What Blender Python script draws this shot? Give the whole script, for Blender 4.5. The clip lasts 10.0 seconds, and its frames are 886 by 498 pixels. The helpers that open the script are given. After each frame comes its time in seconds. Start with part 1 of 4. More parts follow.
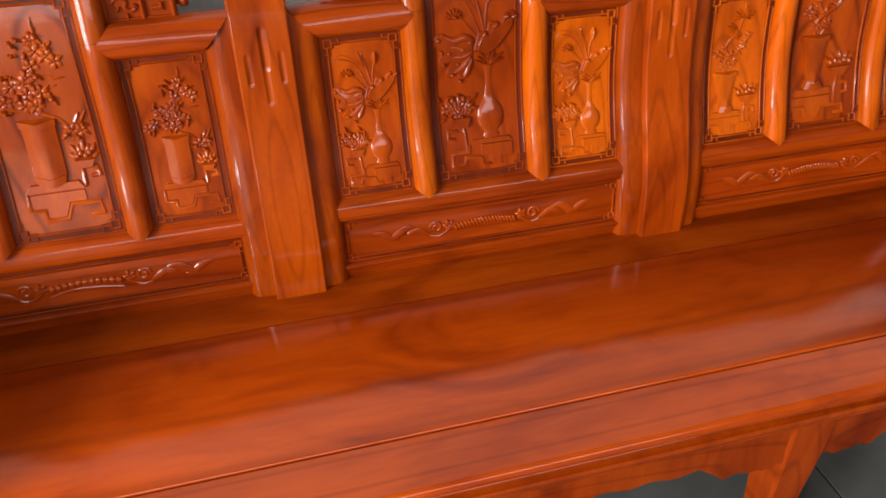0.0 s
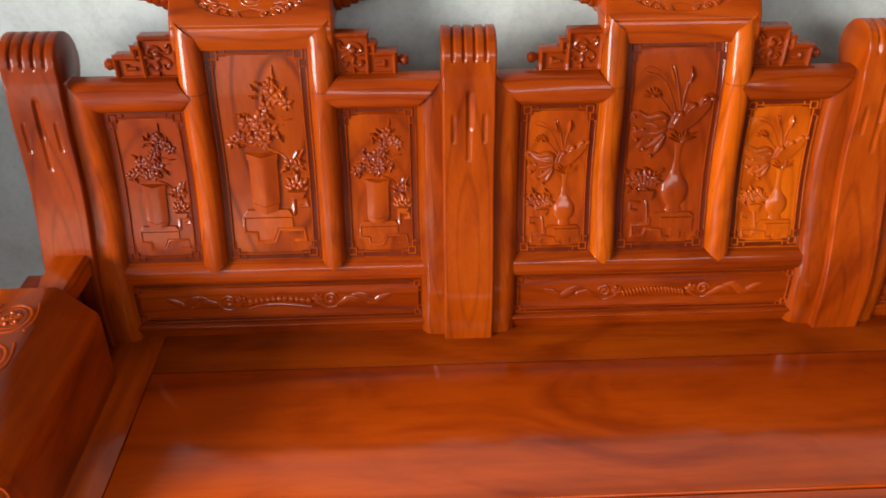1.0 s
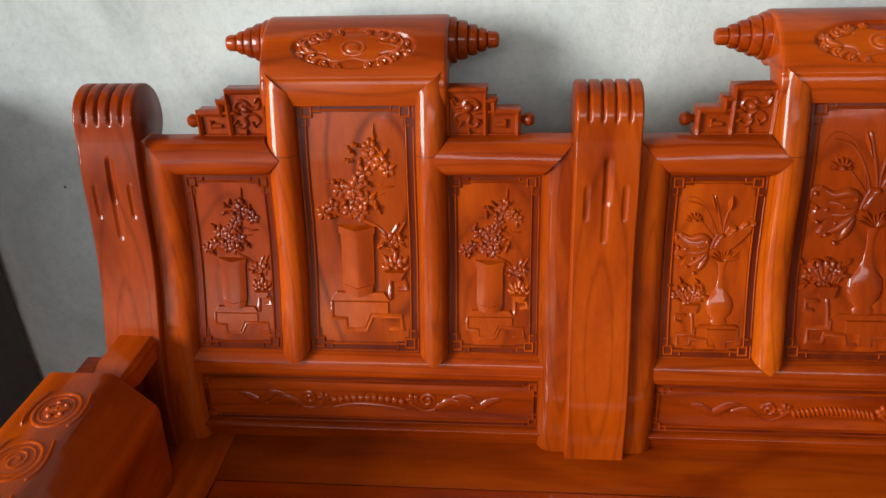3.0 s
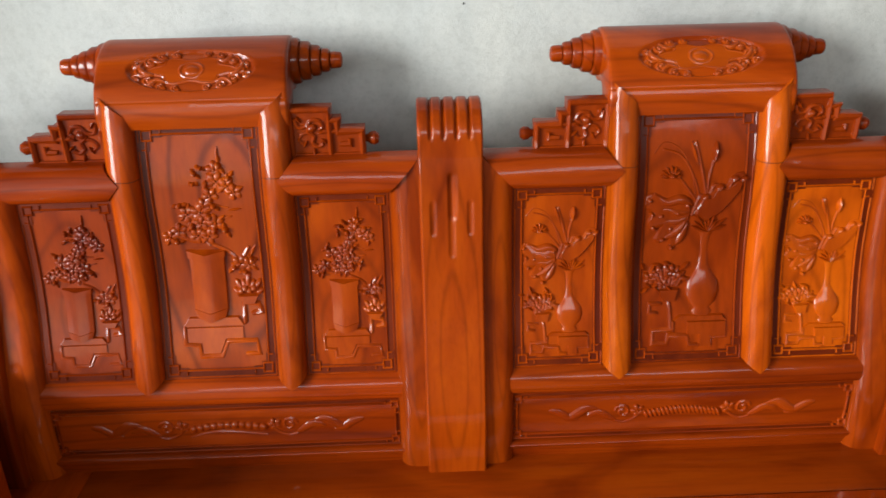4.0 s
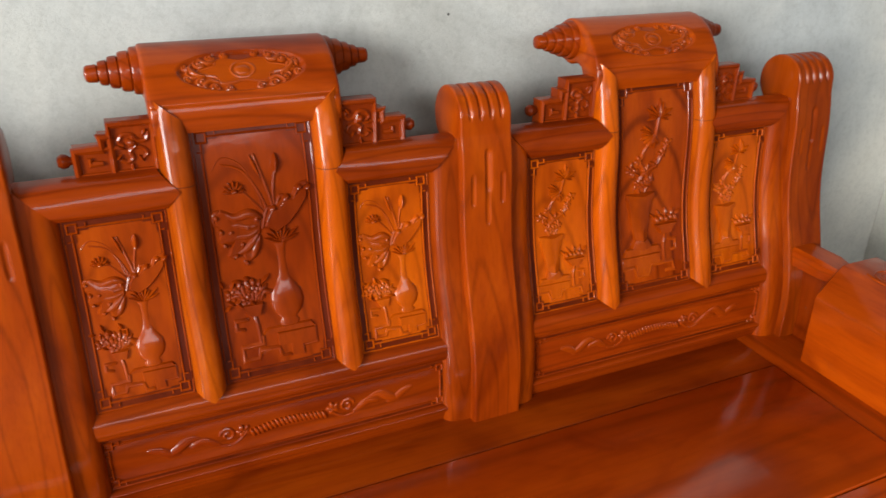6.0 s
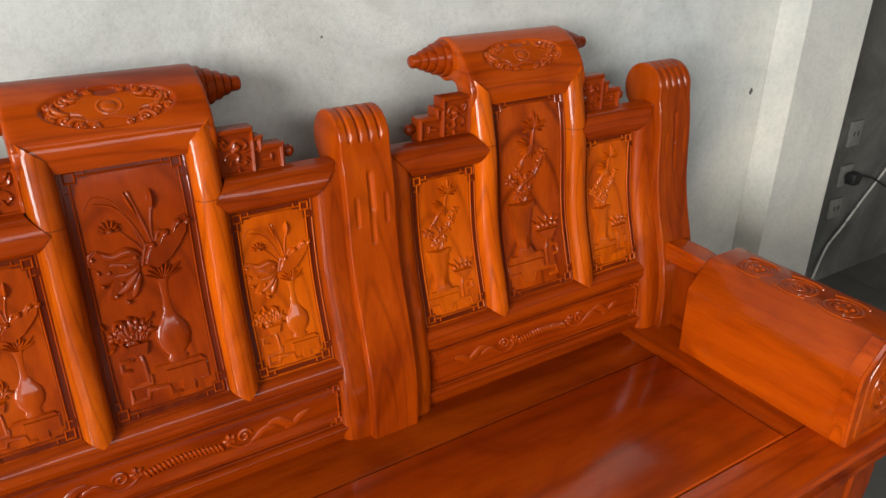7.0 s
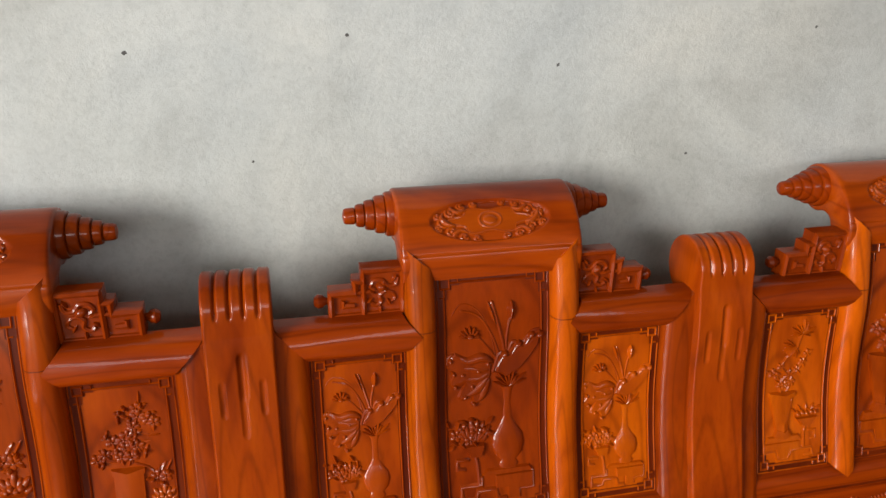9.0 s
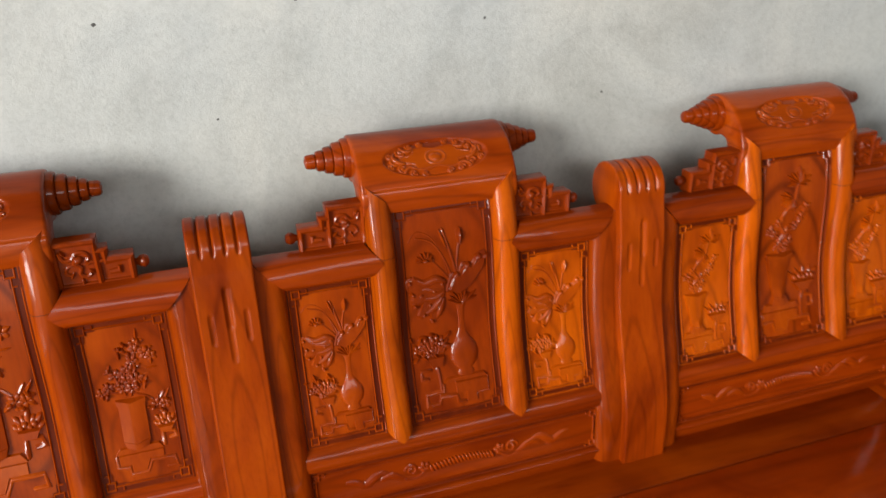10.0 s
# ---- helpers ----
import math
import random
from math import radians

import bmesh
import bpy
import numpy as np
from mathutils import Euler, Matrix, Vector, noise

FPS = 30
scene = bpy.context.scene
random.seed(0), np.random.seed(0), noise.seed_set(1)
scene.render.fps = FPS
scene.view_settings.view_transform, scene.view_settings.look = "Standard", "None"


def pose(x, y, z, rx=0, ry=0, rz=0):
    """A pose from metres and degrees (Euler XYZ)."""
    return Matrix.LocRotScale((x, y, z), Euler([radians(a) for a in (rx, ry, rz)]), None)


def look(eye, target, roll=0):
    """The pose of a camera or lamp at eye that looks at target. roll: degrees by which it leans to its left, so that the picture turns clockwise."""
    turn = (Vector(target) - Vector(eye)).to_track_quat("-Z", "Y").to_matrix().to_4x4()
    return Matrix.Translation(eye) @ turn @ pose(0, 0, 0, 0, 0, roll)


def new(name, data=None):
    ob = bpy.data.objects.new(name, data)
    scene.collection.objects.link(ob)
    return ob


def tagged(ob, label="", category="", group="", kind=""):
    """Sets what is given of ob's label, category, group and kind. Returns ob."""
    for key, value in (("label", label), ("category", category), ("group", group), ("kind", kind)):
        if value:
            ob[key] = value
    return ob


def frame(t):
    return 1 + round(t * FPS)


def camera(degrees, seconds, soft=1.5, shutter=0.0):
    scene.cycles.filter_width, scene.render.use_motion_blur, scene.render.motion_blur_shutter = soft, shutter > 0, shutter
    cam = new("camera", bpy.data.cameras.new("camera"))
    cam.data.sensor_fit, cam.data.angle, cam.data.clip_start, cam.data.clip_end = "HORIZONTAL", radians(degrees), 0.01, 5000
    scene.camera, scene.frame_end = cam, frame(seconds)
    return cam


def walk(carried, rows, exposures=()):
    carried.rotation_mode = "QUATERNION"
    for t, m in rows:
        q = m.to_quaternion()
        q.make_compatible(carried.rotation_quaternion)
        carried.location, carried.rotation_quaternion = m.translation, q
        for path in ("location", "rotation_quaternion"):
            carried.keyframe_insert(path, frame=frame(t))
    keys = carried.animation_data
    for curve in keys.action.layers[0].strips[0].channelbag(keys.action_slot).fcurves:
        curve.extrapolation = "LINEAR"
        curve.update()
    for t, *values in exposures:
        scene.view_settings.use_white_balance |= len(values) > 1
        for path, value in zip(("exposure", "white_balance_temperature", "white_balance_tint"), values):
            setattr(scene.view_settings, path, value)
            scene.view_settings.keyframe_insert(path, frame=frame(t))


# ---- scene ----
cam = camera(60.4, 10.0, shutter=0.2)
PATH = [
    (0, (-0.34, -1.086, 1.224), (0.052, 0.514, 0.09), -1.5),
    (0.5, (-0.378, -1.071, 1.258), (-0.139, 0.533, 0.087), 0.3),
    (1, (-0.417, -1.08, 1.319), (-0.349, 0.584, 0.212), -0.2),
    (1.5, (-0.434, -1.065, 1.319), (-0.551, 0.685, 0.358), -1.5),
    (2, (-0.461, -1.002, 1.258), (-0.645, 0.783, 0.374), -1.6),
    (3.3, (-0.447, -0.881, 1.22), (-0.604, 0.882, 0.29), -2.4),
    (3.5, (-0.43, -0.886, 1.22), (-0.536, 0.888, 0.301), -2.1),
    (4, (-0.364, -0.891, 1.221), (-0.322, 0.9, 0.331), -1.3),
    (4.5, (-0.307, -0.896, 1.222), (-0.089, 0.892, 0.353), -0.7),
    (5, (-0.257, -0.898, 1.219), (0.172, 0.849, 0.346), 0.3),
    (5.5, (-0.208, -0.904, 1.219), (0.403, 0.785, 0.341), 0.9),
    (6, (-0.175, -0.913, 1.224), (0.582, 0.721, 0.353), 1.2),
    (6.2, (-0.154, -0.922, 1.224), (0.65, 0.692, 0.359), 0.8),
    (7.3, (-0.167, -0.93, 1.271), (0.841, 0.565, 0.404), 1.0),
    (7.5, (-0.181, -0.939, 1.279), (0.775, 0.604, 0.44), 0.4),
    (8, (-0.251, -0.874, 1.343), (0.394, 0.844, 0.549), -0.25),
    (8.5, (-0.27, -0.815, 1.355), (0.192, 0.963, 0.564), 0.4),
    (9, (-0.274, -0.804, 1.356), (0.146, 0.986, 0.57), 0.95),
    (9.5, (-0.277, -0.802, 1.358), (0.152, 0.976, 0.551), 0.75),
    (10, (-0.334, -0.945, 1.36), (0.233, 0.773, 0.507), -1.15),
]
walk(cam, [(t, look(eye, target, roll)) for t, eye, target, roll in PATH],
     ((0.0, 0.16, 6350, 8), (2.0, -0.02, 6250, 7), (4.0, -0.07, 6250, 7), (6.0, -0.12, 6400, 9), (7.5, -0.17, 6550, 10), (8.5, -0.33, 6550, 10), (9.5, -0.34, 6550, 10), (10.0, -0.25, 6550, 10)))

# ---------------------------------------------------------------- world and light
world = bpy.data.worlds.new("world")
scene.world = world
world.use_nodes = True
wn = world.node_tree
sky = wn.nodes.new("ShaderNodeTexSky")
sky.sky_type, sky.sun_disc = "NISHITA", False
sky.sun_elevation, sky.sun_rotation = radians(35), radians(215)
wn.links.new(sky.outputs[0], wn.nodes["Background"].inputs[0])
wn.nodes["Background"].inputs[1].default_value = 0.12


def opening_light(name, x, y, z, width, height, watts, turn, colour):
    """An area lamp set in an opening of the room: daylight, and the added front fill."""
    data = bpy.data.lights.new(name, "AREA")
    data.shape, data.size, data.size_y, data.energy, data.color = "RECTANGLE", width, height, watts, colour
    lamp = new(name, data)
    lamp.matrix_world = pose(x, y, z, 90, 0, turn)
    return lamp


# the lamp shines along its own -z: turned by 90 about x it looks along +y
opening_light("daylight_window", -4.97, -3.7, 2.05, 2.8, 2.3, 745, -90, (1.0, 0.985, 0.95))
opening_light("daylight_doorway", -2.75, -5.47, 1.10, 2.1, 2.2, 9, 0, (0.98, 0.99, 1.0))
# fill lamp added high in front to brighten seat and arms
opening_light("daylight_clerestory", 0.2, -5.47, 2.75, 5.2, 1.0, 95, 0, (1.0, 0.99, 0.97))


# ---------------------------------------------------------------- materials
def shader(name):
    m = bpy.data.materials.new(name)
    m.use_nodes = True
    t = m.node_tree
    return m, t, t.nodes["Principled BSDF"]


def node(t, kind, **values):
    n = t.nodes.new(kind)
    for key, value in values.items():
        n.inputs[key].default_value = value
    return n


def ramp(t, source, *stops):
    n = t.nodes.new("ShaderNodeValToRGB")
    while len(n.color_ramp.elements) < len(stops):
        n.color_ramp.elements.new(0.5)
    for e, (at, colour) in zip(n.color_ramp.elements, stops):
        e.position, e.color = at, (*colour, 1)
    t.links.new(source, n.inputs[0])
    return n


def lacquered(name, stretch, heart, light=(0.37, 0.0609, 0.0012), mid=(0.255, 0.03393, 0.001), dark=(0.12, 0.01262, 0.001), gloss_range=(0.06, 0.14), coat=0.45, ring=0.36, spread=0.15):
    """Glossy orange-brown lacquered hardwood; the grain runs where stretch is small."""
    light, dark = (tuple(0.55 * p + 0.45 * q for p, q in zip(c, mid)) for c in (light, dark))
    light, mid, dark = ((c[0] * 1.20, c[1] * 1.16, c[2] * 0.8) for c in (light, mid, dark))
    m, t, b = shader(name)
    place = t.nodes.new("ShaderNodeNewGeometry")
    info = t.nodes.new("ShaderNodeObjectInfo")
    shift = node(t, "ShaderNodeVectorMath")
    shift.operation = "MULTIPLY_ADD"
    t.links.new(info.outputs["Random"], shift.inputs[0])
    shift.inputs[1].default_value = (0.7, 0.5, 0.9)
    t.links.new(place.outputs["Position"], shift.inputs[2])
    mapped = node(t, "ShaderNodeMapping", Scale=stretch)
    t.links.new(shift.outputs[0], mapped.inputs[0])
    broad = node(t, "ShaderNodeTexNoise", Scale=1.0, Detail=3.0, Roughness=0.55, Distortion=0.6)
    t.links.new(mapped.outputs[0], broad.inputs["Vector"])
    # blotches where the stain took unevenly, drawn out along the grain
    mapped_soft = node(t, "ShaderNodeMapping", Scale=tuple(0.55 if g < 5 else 1.3 for g in stretch))
    t.links.new(shift.outputs[0], mapped_soft.inputs[0])
    # growth rings that open like arches round each part's own heart
    own = t.nodes.new("ShaderNodeTexCoord")
    heart_at = node(t, "ShaderNodeVectorMath")
    heart_at.operation = "MULTIPLY_ADD"
    t.links.new(info.outputs["Random"], heart_at.inputs[0])
    heart_at.inputs[1].default_value = (0.5, 0.2, 0.9)
    t.links.new(own.outputs["Generated"], heart_at.inputs[2])
    around = node(t, "ShaderNodeMapping", Scale=heart, Location=tuple(-0.72 * h for h in heart))
    t.links.new(heart_at.outputs[0], around.inputs[0])
    rings = t.nodes.new("ShaderNodeTexWave")
    rings.wave_type, rings.rings_direction = "RINGS", "SPHERICAL"
    for key, value in (("Scale", 0.40), ("Distortion", 2.6), ("Detail", 2.0), ("Detail Scale", 1.2)):
        rings.inputs[key].default_value = value
    t.links.new(around.outputs[0], rings.inputs["Vector"])
    fine = node(t, "ShaderNodeTexNoise", Scale=9.0, Detail=4.0, Roughness=0.6)
    t.links.new(mapped.outputs[0], fine.inputs["Vector"])
    base = ramp(t, broad.outputs[0], (0.22, dark), (0.46, mid), (0.72, light))
    lines = ramp(t, rings.outputs[0], (0.0, (0.26, 0.17, 0.14)), (0.07, (0.74, 0.68, 0.66)), (0.24, (1, 1, 1)))
    mix = t.nodes.new("ShaderNodeMix")
    mix.data_type, mix.blend_type = "RGBA", "MULTIPLY"
    mix.inputs[0].default_value = ring
    t.links.new(base.outputs[0], mix.inputs[6])
    t.links.new(lines.outputs[0], mix.inputs[7])
    pores = ramp(t, fine.outputs[0], (0.3, (0.78, 0.74, 0.72)), (0.55, (1, 1, 1)))
    mix2 = t.nodes.new("ShaderNodeMix")
    mix2.data_type, mix2.blend_type = "RGBA", "MULTIPLY"
    mix2.inputs[0].default_value = 0.6
    t.links.new(mix.outputs[2], mix2.inputs[6])
    t.links.new(pores.outputs[0], mix2.inputs[7])
    tone = node(t, "ShaderNodeHueSaturation")
    vary = node(t, "ShaderNodeMapRange")
    vary.inputs[3].default_value, vary.inputs[4].default_value = 1 - spread, 1 + spread
    t.links.new(info.outputs["Random"], vary.inputs[0])
    t.links.new(vary.outputs[0], tone.inputs["Value"])
    cloud = node(t, "ShaderNodeTexNoise", Scale=5.5, Detail=3.0, Roughness=0.55, Distortion=1.2)
    t.links.new(mapped_soft.outputs[0], cloud.inputs["Vector"])
    stain = ramp(t, cloud.outputs[0], (0.32, (0.60, 0.48, 0.44)), (0.50, (1.0, 1.0, 1.0)), (0.68, (1.12, 1.20, 1.20)))
    mix3 = t.nodes.new("ShaderNodeMix")
    mix3.data_type, mix3.blend_type = "RGBA", "MULTIPLY"
    mix3.inputs[0].default_value = 0.85
    t.links.new(mix2.outputs[2], mix3.inputs[6])
    t.links.new(stain.outputs[0], mix3.inputs[7])
    t.links.new(mix3.outputs[2], tone.inputs["Color"])
    t.links.new(tone.outputs[0], b.inputs["Base Color"])
    gloss = node(t, "ShaderNodeTexNoise", Scale=22.0, Detail=3.0)
    t.links.new(place.outputs["Position"], gloss.inputs["Vector"])
    rough = node(t, "ShaderNodeMapRange")
    rough.inputs[3].default_value, rough.inputs[4].default_value = gloss_range
    t.links.new(gloss.outputs[0], rough.inputs[0])
    t.links.new(rough.outputs[0], b.inputs["Coat Roughness"])
    b.inputs["Coat Weight"].default_value, b.inputs["Coat IOR"].default_value = coat, 1.5
    b.inputs["Roughness"].default_value, b.inputs["Specular IOR Level"].default_value = 0.36, 0.05
    wave = node(t, "ShaderNodeTexNoise", Scale=30.0, Detail=2.0)
    t.links.new(place.outputs["Position"], wave.inputs["Vector"])
    bump = node(t, "ShaderNodeBump", Strength=0.12, Distance=0.004)
    t.links.new(wave.outputs[0], bump.inputs["Height"])
    t.links.new(bump.outputs[0], b.inputs["Normal"])
    t.links.new(bump.outputs[0], b.inputs["Coat Normal"])
    return m


UP = ((22, 22, 2.0), (3.6, 0.3, 3.0), (0.37, 0.0609, 0.0012), (0.255, 0.03393, 0.001), (0.12, 0.01262, 0.001))
RED = ((20, 20, 1.6), (3.6, 0.3, 3.0), (0.26, 0.0355, 0.001), (0.185, 0.0220, 0.001), (0.095, 0.0100, 0.001))
LIT_GOLD = ((20, 20, 2.0), (3.6, 0.3, 2.2), (0.50, 0.098, 0.0012), (0.37, 0.060, 0.001), (0.19, 0.0235, 0.001))
ALONG = ((2.0, 22, 22), (1.3, 0.3, 3.0), (0.315, 0.04524, 0.0012), (0.215, 0.02523, 0.001), (0.11, 0.01088, 0.001))
WOOD_UP = lacquered("lacquered_wood_upright", *UP, ring=0.30)
WOOD_FIGURED = lacquered("lacquered_wood_figured", *UP, ring=0.62)
# reddish boards; on moulding, apron and legs it also stands in for shade
WOOD_RED = lacquered("lacquered_wood_reddish", *RED)
# golden boards; the side light's glow on the stiles is put into this tone
WOOD_LIT_GOLD = lacquered("lacquered_wood_lit_golden", *LIT_GOLD)
WOOD_ALONG = lacquered("lacquered_wood_lengthwise", *ALONG)
WOOD_CREST = lacquered("lacquered_wood_crest", *ALONG[:2], *UP[2:])
# dark wood for joints and panel edges: stain, with groove shade painted in
STAIN_AND_SHADE = lacquered("stained_and_shaded_wood", RED[0], RED[1], (0.130, 0.0155, 0.001), (0.090, 0.0100, 0.001), (0.050, 0.0050, 0.001), gloss_range=(0.25, 0.4), coat=0.25, ring=0.0)
WOOD_DEEP = lacquered("lacquered_wood_armrest", (22, 2.4, 22), (3.0, 1.3, 2.0), (0.43, 0.0696, 0.0012), (0.32, 0.0435, 0.001), (0.165, 0.01827, 0.001))
WOOD_SEAT = lacquered("lacquered_wood_seat", (1.3, 10, 10), (1.1, 2.6, 0.2), (0.42, 0.05742, 0.0012), (0.355, 0.04524, 0.001), (0.23, 0.02523, 0.001), (0.11, 0.19), coat=0.9)
# carved pieces share their panel's board: no growth rings of their own
CARVED = {ground: lacquered("carved_" + ground.name, *tones, gloss_range=(0.07, 0.14), coat=0.6, ring=0.0, spread=0.04) for ground, tones in ((WOOD_UP, UP), (WOOD_FIGURED, UP), (WOOD_RED, RED), (WOOD_LIT_GOLD, LIT_GOLD), (WOOD_ALONG, ALONG), (WOOD_CREST, ALONG[:2] + UP[2:]))}


def plaster(name, low, high, stain):
    """Bare cement plaster, mottled, with trowel marks."""
    m, t, b = shader(name)
    place = t.nodes.new("ShaderNodeNewGeometry")
    big = node(t, "ShaderNodeTexNoise", Scale=2.6, Detail=7.0, Roughness=0.62, Distortion=0.8)
    small = node(t, "ShaderNodeTexNoise", Scale=90.0, Detail=5.0, Roughness=0.75)
    for n in (big, small):
        t.links.new(place.outputs["Position"], n.inputs["Vector"])
    tint = ramp(t, big.outputs[0], (0.32, stain), (0.48, low), (0.64, high))
    # creamy and cool washes, and faint upright runs
    wash = node(t, "ShaderNodeTexNoise", Scale=1.1, Detail=3.0, Roughness=0.5)
    t.links.new(place.outputs["Position"], wash.inputs["Vector"])
    washed = ramp(t, wash.outputs[0], (0.36, (0.93, 0.97, 1.0)), (0.62, (1.03, 1.0, 0.93)))
    drawn = node(t, "ShaderNodeMapping", Scale=(9.0, 9.0, 0.9))
    t.links.new(place.outputs["Position"], drawn.inputs[0])
    runs = node(t, "ShaderNodeTexNoise", Scale=1.0, Detail=4.0, Roughness=0.6)
    t.links.new(drawn.outputs[0], runs.inputs["Vector"])
    streak = ramp(t, runs.outputs[0], (0.34, (0.84, 0.85, 0.86)), (0.58, (1.0, 1.0, 1.0)))
    toned = tint
    for layer, amount in ((washed, 0.8), (streak, 0.45)):
        blend = t.nodes.new("ShaderNodeMix")
        blend.data_type, blend.blend_type = "RGBA", "MULTIPLY"
        blend.inputs[0].default_value = amount
        t.links.new(toned.outputs[0 if toned is tint else 2], blend.inputs[6])
        t.links.new(layer.outputs[0], blend.inputs[7])
        toned = blend
    speck = ramp(t, small.outputs[0], (0.28, (0.66, 0.66, 0.65)), (0.55, (1, 1, 1)))
    mix = t.nodes.new("ShaderNodeMix")
    mix.data_type, mix.blend_type = "RGBA", "MULTIPLY"
    mix.inputs[0].default_value = 0.42
    t.links.new(toned.outputs[2], mix.inputs[6])
    t.links.new(speck.outputs[0], mix.inputs[7])
    t.links.new(mix.outputs[2], b.inputs["Base Color"])
    b.inputs["Roughness"].default_value = 0.85
    b.inputs["Specular IOR Level"].default_value = 0.25
    grit = node(t, "ShaderNodeTexNoise", Scale=240.0, Detail=5.0, Roughness=0.75)
    t.links.new(place.outputs["Position"], grit.inputs["Vector"])
    bump = node(t, "ShaderNodeBump", Strength=0.24, Distance=0.005)
    t.links.new(grit.outputs[0], bump.inputs["Height"])
    broad = node(t, "ShaderNodeBump", Strength=0.12, Distance=0.02)
    t.links.new(big.outputs[0], broad.inputs["Height"])
    t.links.new(broad.outputs[0], bump.inputs["Normal"])
    t.links.new(bump.outputs[0], b.inputs["Normal"])
    return m


def plain(name, colour, rough=0.5, metal=0.0, grain=60.0, depth=0.15):
    m, t, b = shader(name)
    place = t.nodes.new("ShaderNodeNewGeometry")
    n = node(t, "ShaderNodeTexNoise", Scale=grain, Detail=4.0)
    t.links.new(place.outputs["Position"], n.inputs["Vector"])
    shade = ramp(t, n.outputs[0], (0.3, tuple(c * (1 - depth) for c in colour)), (0.7, tuple(min(1, c * (1 + depth)) for c in colour)))
    t.links.new(shade.outputs[0], b.inputs["Base Color"])
    b.inputs["Roughness"].default_value, b.inputs["Metallic"].default_value = rough, metal
    return m


CEMENT = plaster("cement_plaster", (0.565, 0.570, 0.550), (0.645, 0.640, 0.605), (0.45, 0.45, 0.43))
# for unseen walls and ceiling, kept dark so they bounce and mirror little light
CEMENT_DARK = plaster("low_bounce_cement", (0.13, 0.125, 0.115), (0.18, 0.175, 0.165), (0.10, 0.095, 0.088))
# cement darkened so that the recess's shade lies in its colour
SHADED_CEMENT = plaster("shaded_cement", (0.085, 0.083, 0.078), (0.13, 0.127, 0.12), (0.05, 0.048, 0.045))
TILE = plain("grey_floor_tile", (0.085, 0.084, 0.076), 0.35, 0, 9.0, 0.2)
GROUT = plain("floor_grout", (0.10, 0.097, 0.092), 0.9)
EBONY = plain("dark_stained_wood", (0.048, 0.035, 0.031), 0.42, 0, 40.0, 0.3)
# polished top, its grey reflection put into a paler base colour
EBONY_TOP_LIT = plain("dark_polished_wood_lit", (0.085, 0.082, 0.078), 0.25, 0, 40.0, 0.3)
CHIP = plain("chipped_plaster", (0.09, 0.085, 0.08), 0.9)
# white plastic, greyed to carry the shade it sits in
SOCKET = plain("shaded_plastic", (0.15, 0.145, 0.13), 0.6)
BLACK = plain("black_rubber", (0.012, 0.012, 0.012), 0.5)
CABLE = plain("white_cable_sheath", (0.42, 0.41, 0.38), 0.5)


# ---------------------------------------------------------------- mesh helpers
class Geo:
    """Vertices and faces of one mesh."""

    def __init__(self, place=None):
        self.v, self.f, self.place = [], [], place

    def add(self, verts, faces):
        k = len(self.v)
        self.v += [tuple(p) for p in verts]
        self.f += [tuple(i + k for i in face) for face in faces]
        return self

    def grid(self, rows, closed=False, flip=False):
        """Rows of points joined by quads; closed joins the last column to the first."""
        k, n = len(rows[0]), len(rows)
        faces = []
        for i in range(n - 1):
            for j in range(k if closed else k - 1):
                a, b = i * k + j, i * k + (j + 1) % k
                face = (a, b, b + k, a + k)
                faces.append(face[::-1] if flip else face)
        return self.add([p for row in rows for p in row], faces)


def mesh_of(name, geo, material, smooth=38):
    me = bpy.data.meshes.new(name)
    me.from_pydata(geo.v, [], geo.f)
    bm = bmesh.new()
    bm.from_mesh(me)
    bmesh.ops.recalc_face_normals(bm, faces=bm.faces)
    bm.to_mesh(me)
    bm.free()
    me.materials.append(material)
    if smooth:
        me.polygons.foreach_set("use_smooth", [True] * len(me.polygons))
        me.set_sharp_from_angle(angle=radians(smooth))
    return me


def part(name, geo, material, parent=None, label="", smooth=38):
    ob = new(name, mesh_of(name, geo, material, smooth))
    if parent:
        ob.parent = parent
    if label:
        ob["label"] = label
    return ob


def box(g, x0, x1, y0, y1, z0, z1, c=0.003):
    """A block with chamfered edges."""
    c = min(c, (x1 - x0) / 3, (y1 - y0) / 3, (z1 - z0) / 3)
    bm = bmesh.new()
    bmesh.ops.create_cube(bm, size=1)
    for v in bm.verts:
        v.co = Vector(((x0 + x1) / 2 + v.co.x * (x1 - x0), (y0 + y1) / 2 + v.co.y * (y1 - y0), (z0 + z1) / 2 + v.co.z * (z1 - z0)))
    if c > 0:
        bmesh.ops.bevel(bm, geom=bm.edges[:], offset=c, segments=2, affect="EDGES", profile=0.5)
    bm.verts.index_update()
    g.add([v.co[:] for v in bm.verts], [[v.index for v in f.verts] for f in bm.faces])
    bm.free()
    return g


def prism(g, outline, low, high, axis):
    """An outline pushed along an axis; the outline's two numbers are the other axes in order."""
    def at(p, w):
        return {"x": (w, *p), "y": (p[0], w, p[1]), "z": (*p, w)}[axis]
    n = len(outline)
    faces = [(i, (i + 1) % n, n + (i + 1) % n, n + i) for i in range(n)] + [tuple(range(n))[::-1], tuple(range(n, 2 * n))]
    return g.add([at(p, low) for p in outline] + [at(p, high) for p in outline], faces)


def ease(u):
    u = min(1.0, max(0.0, u))
    return u * u * (3 - 2 * u)


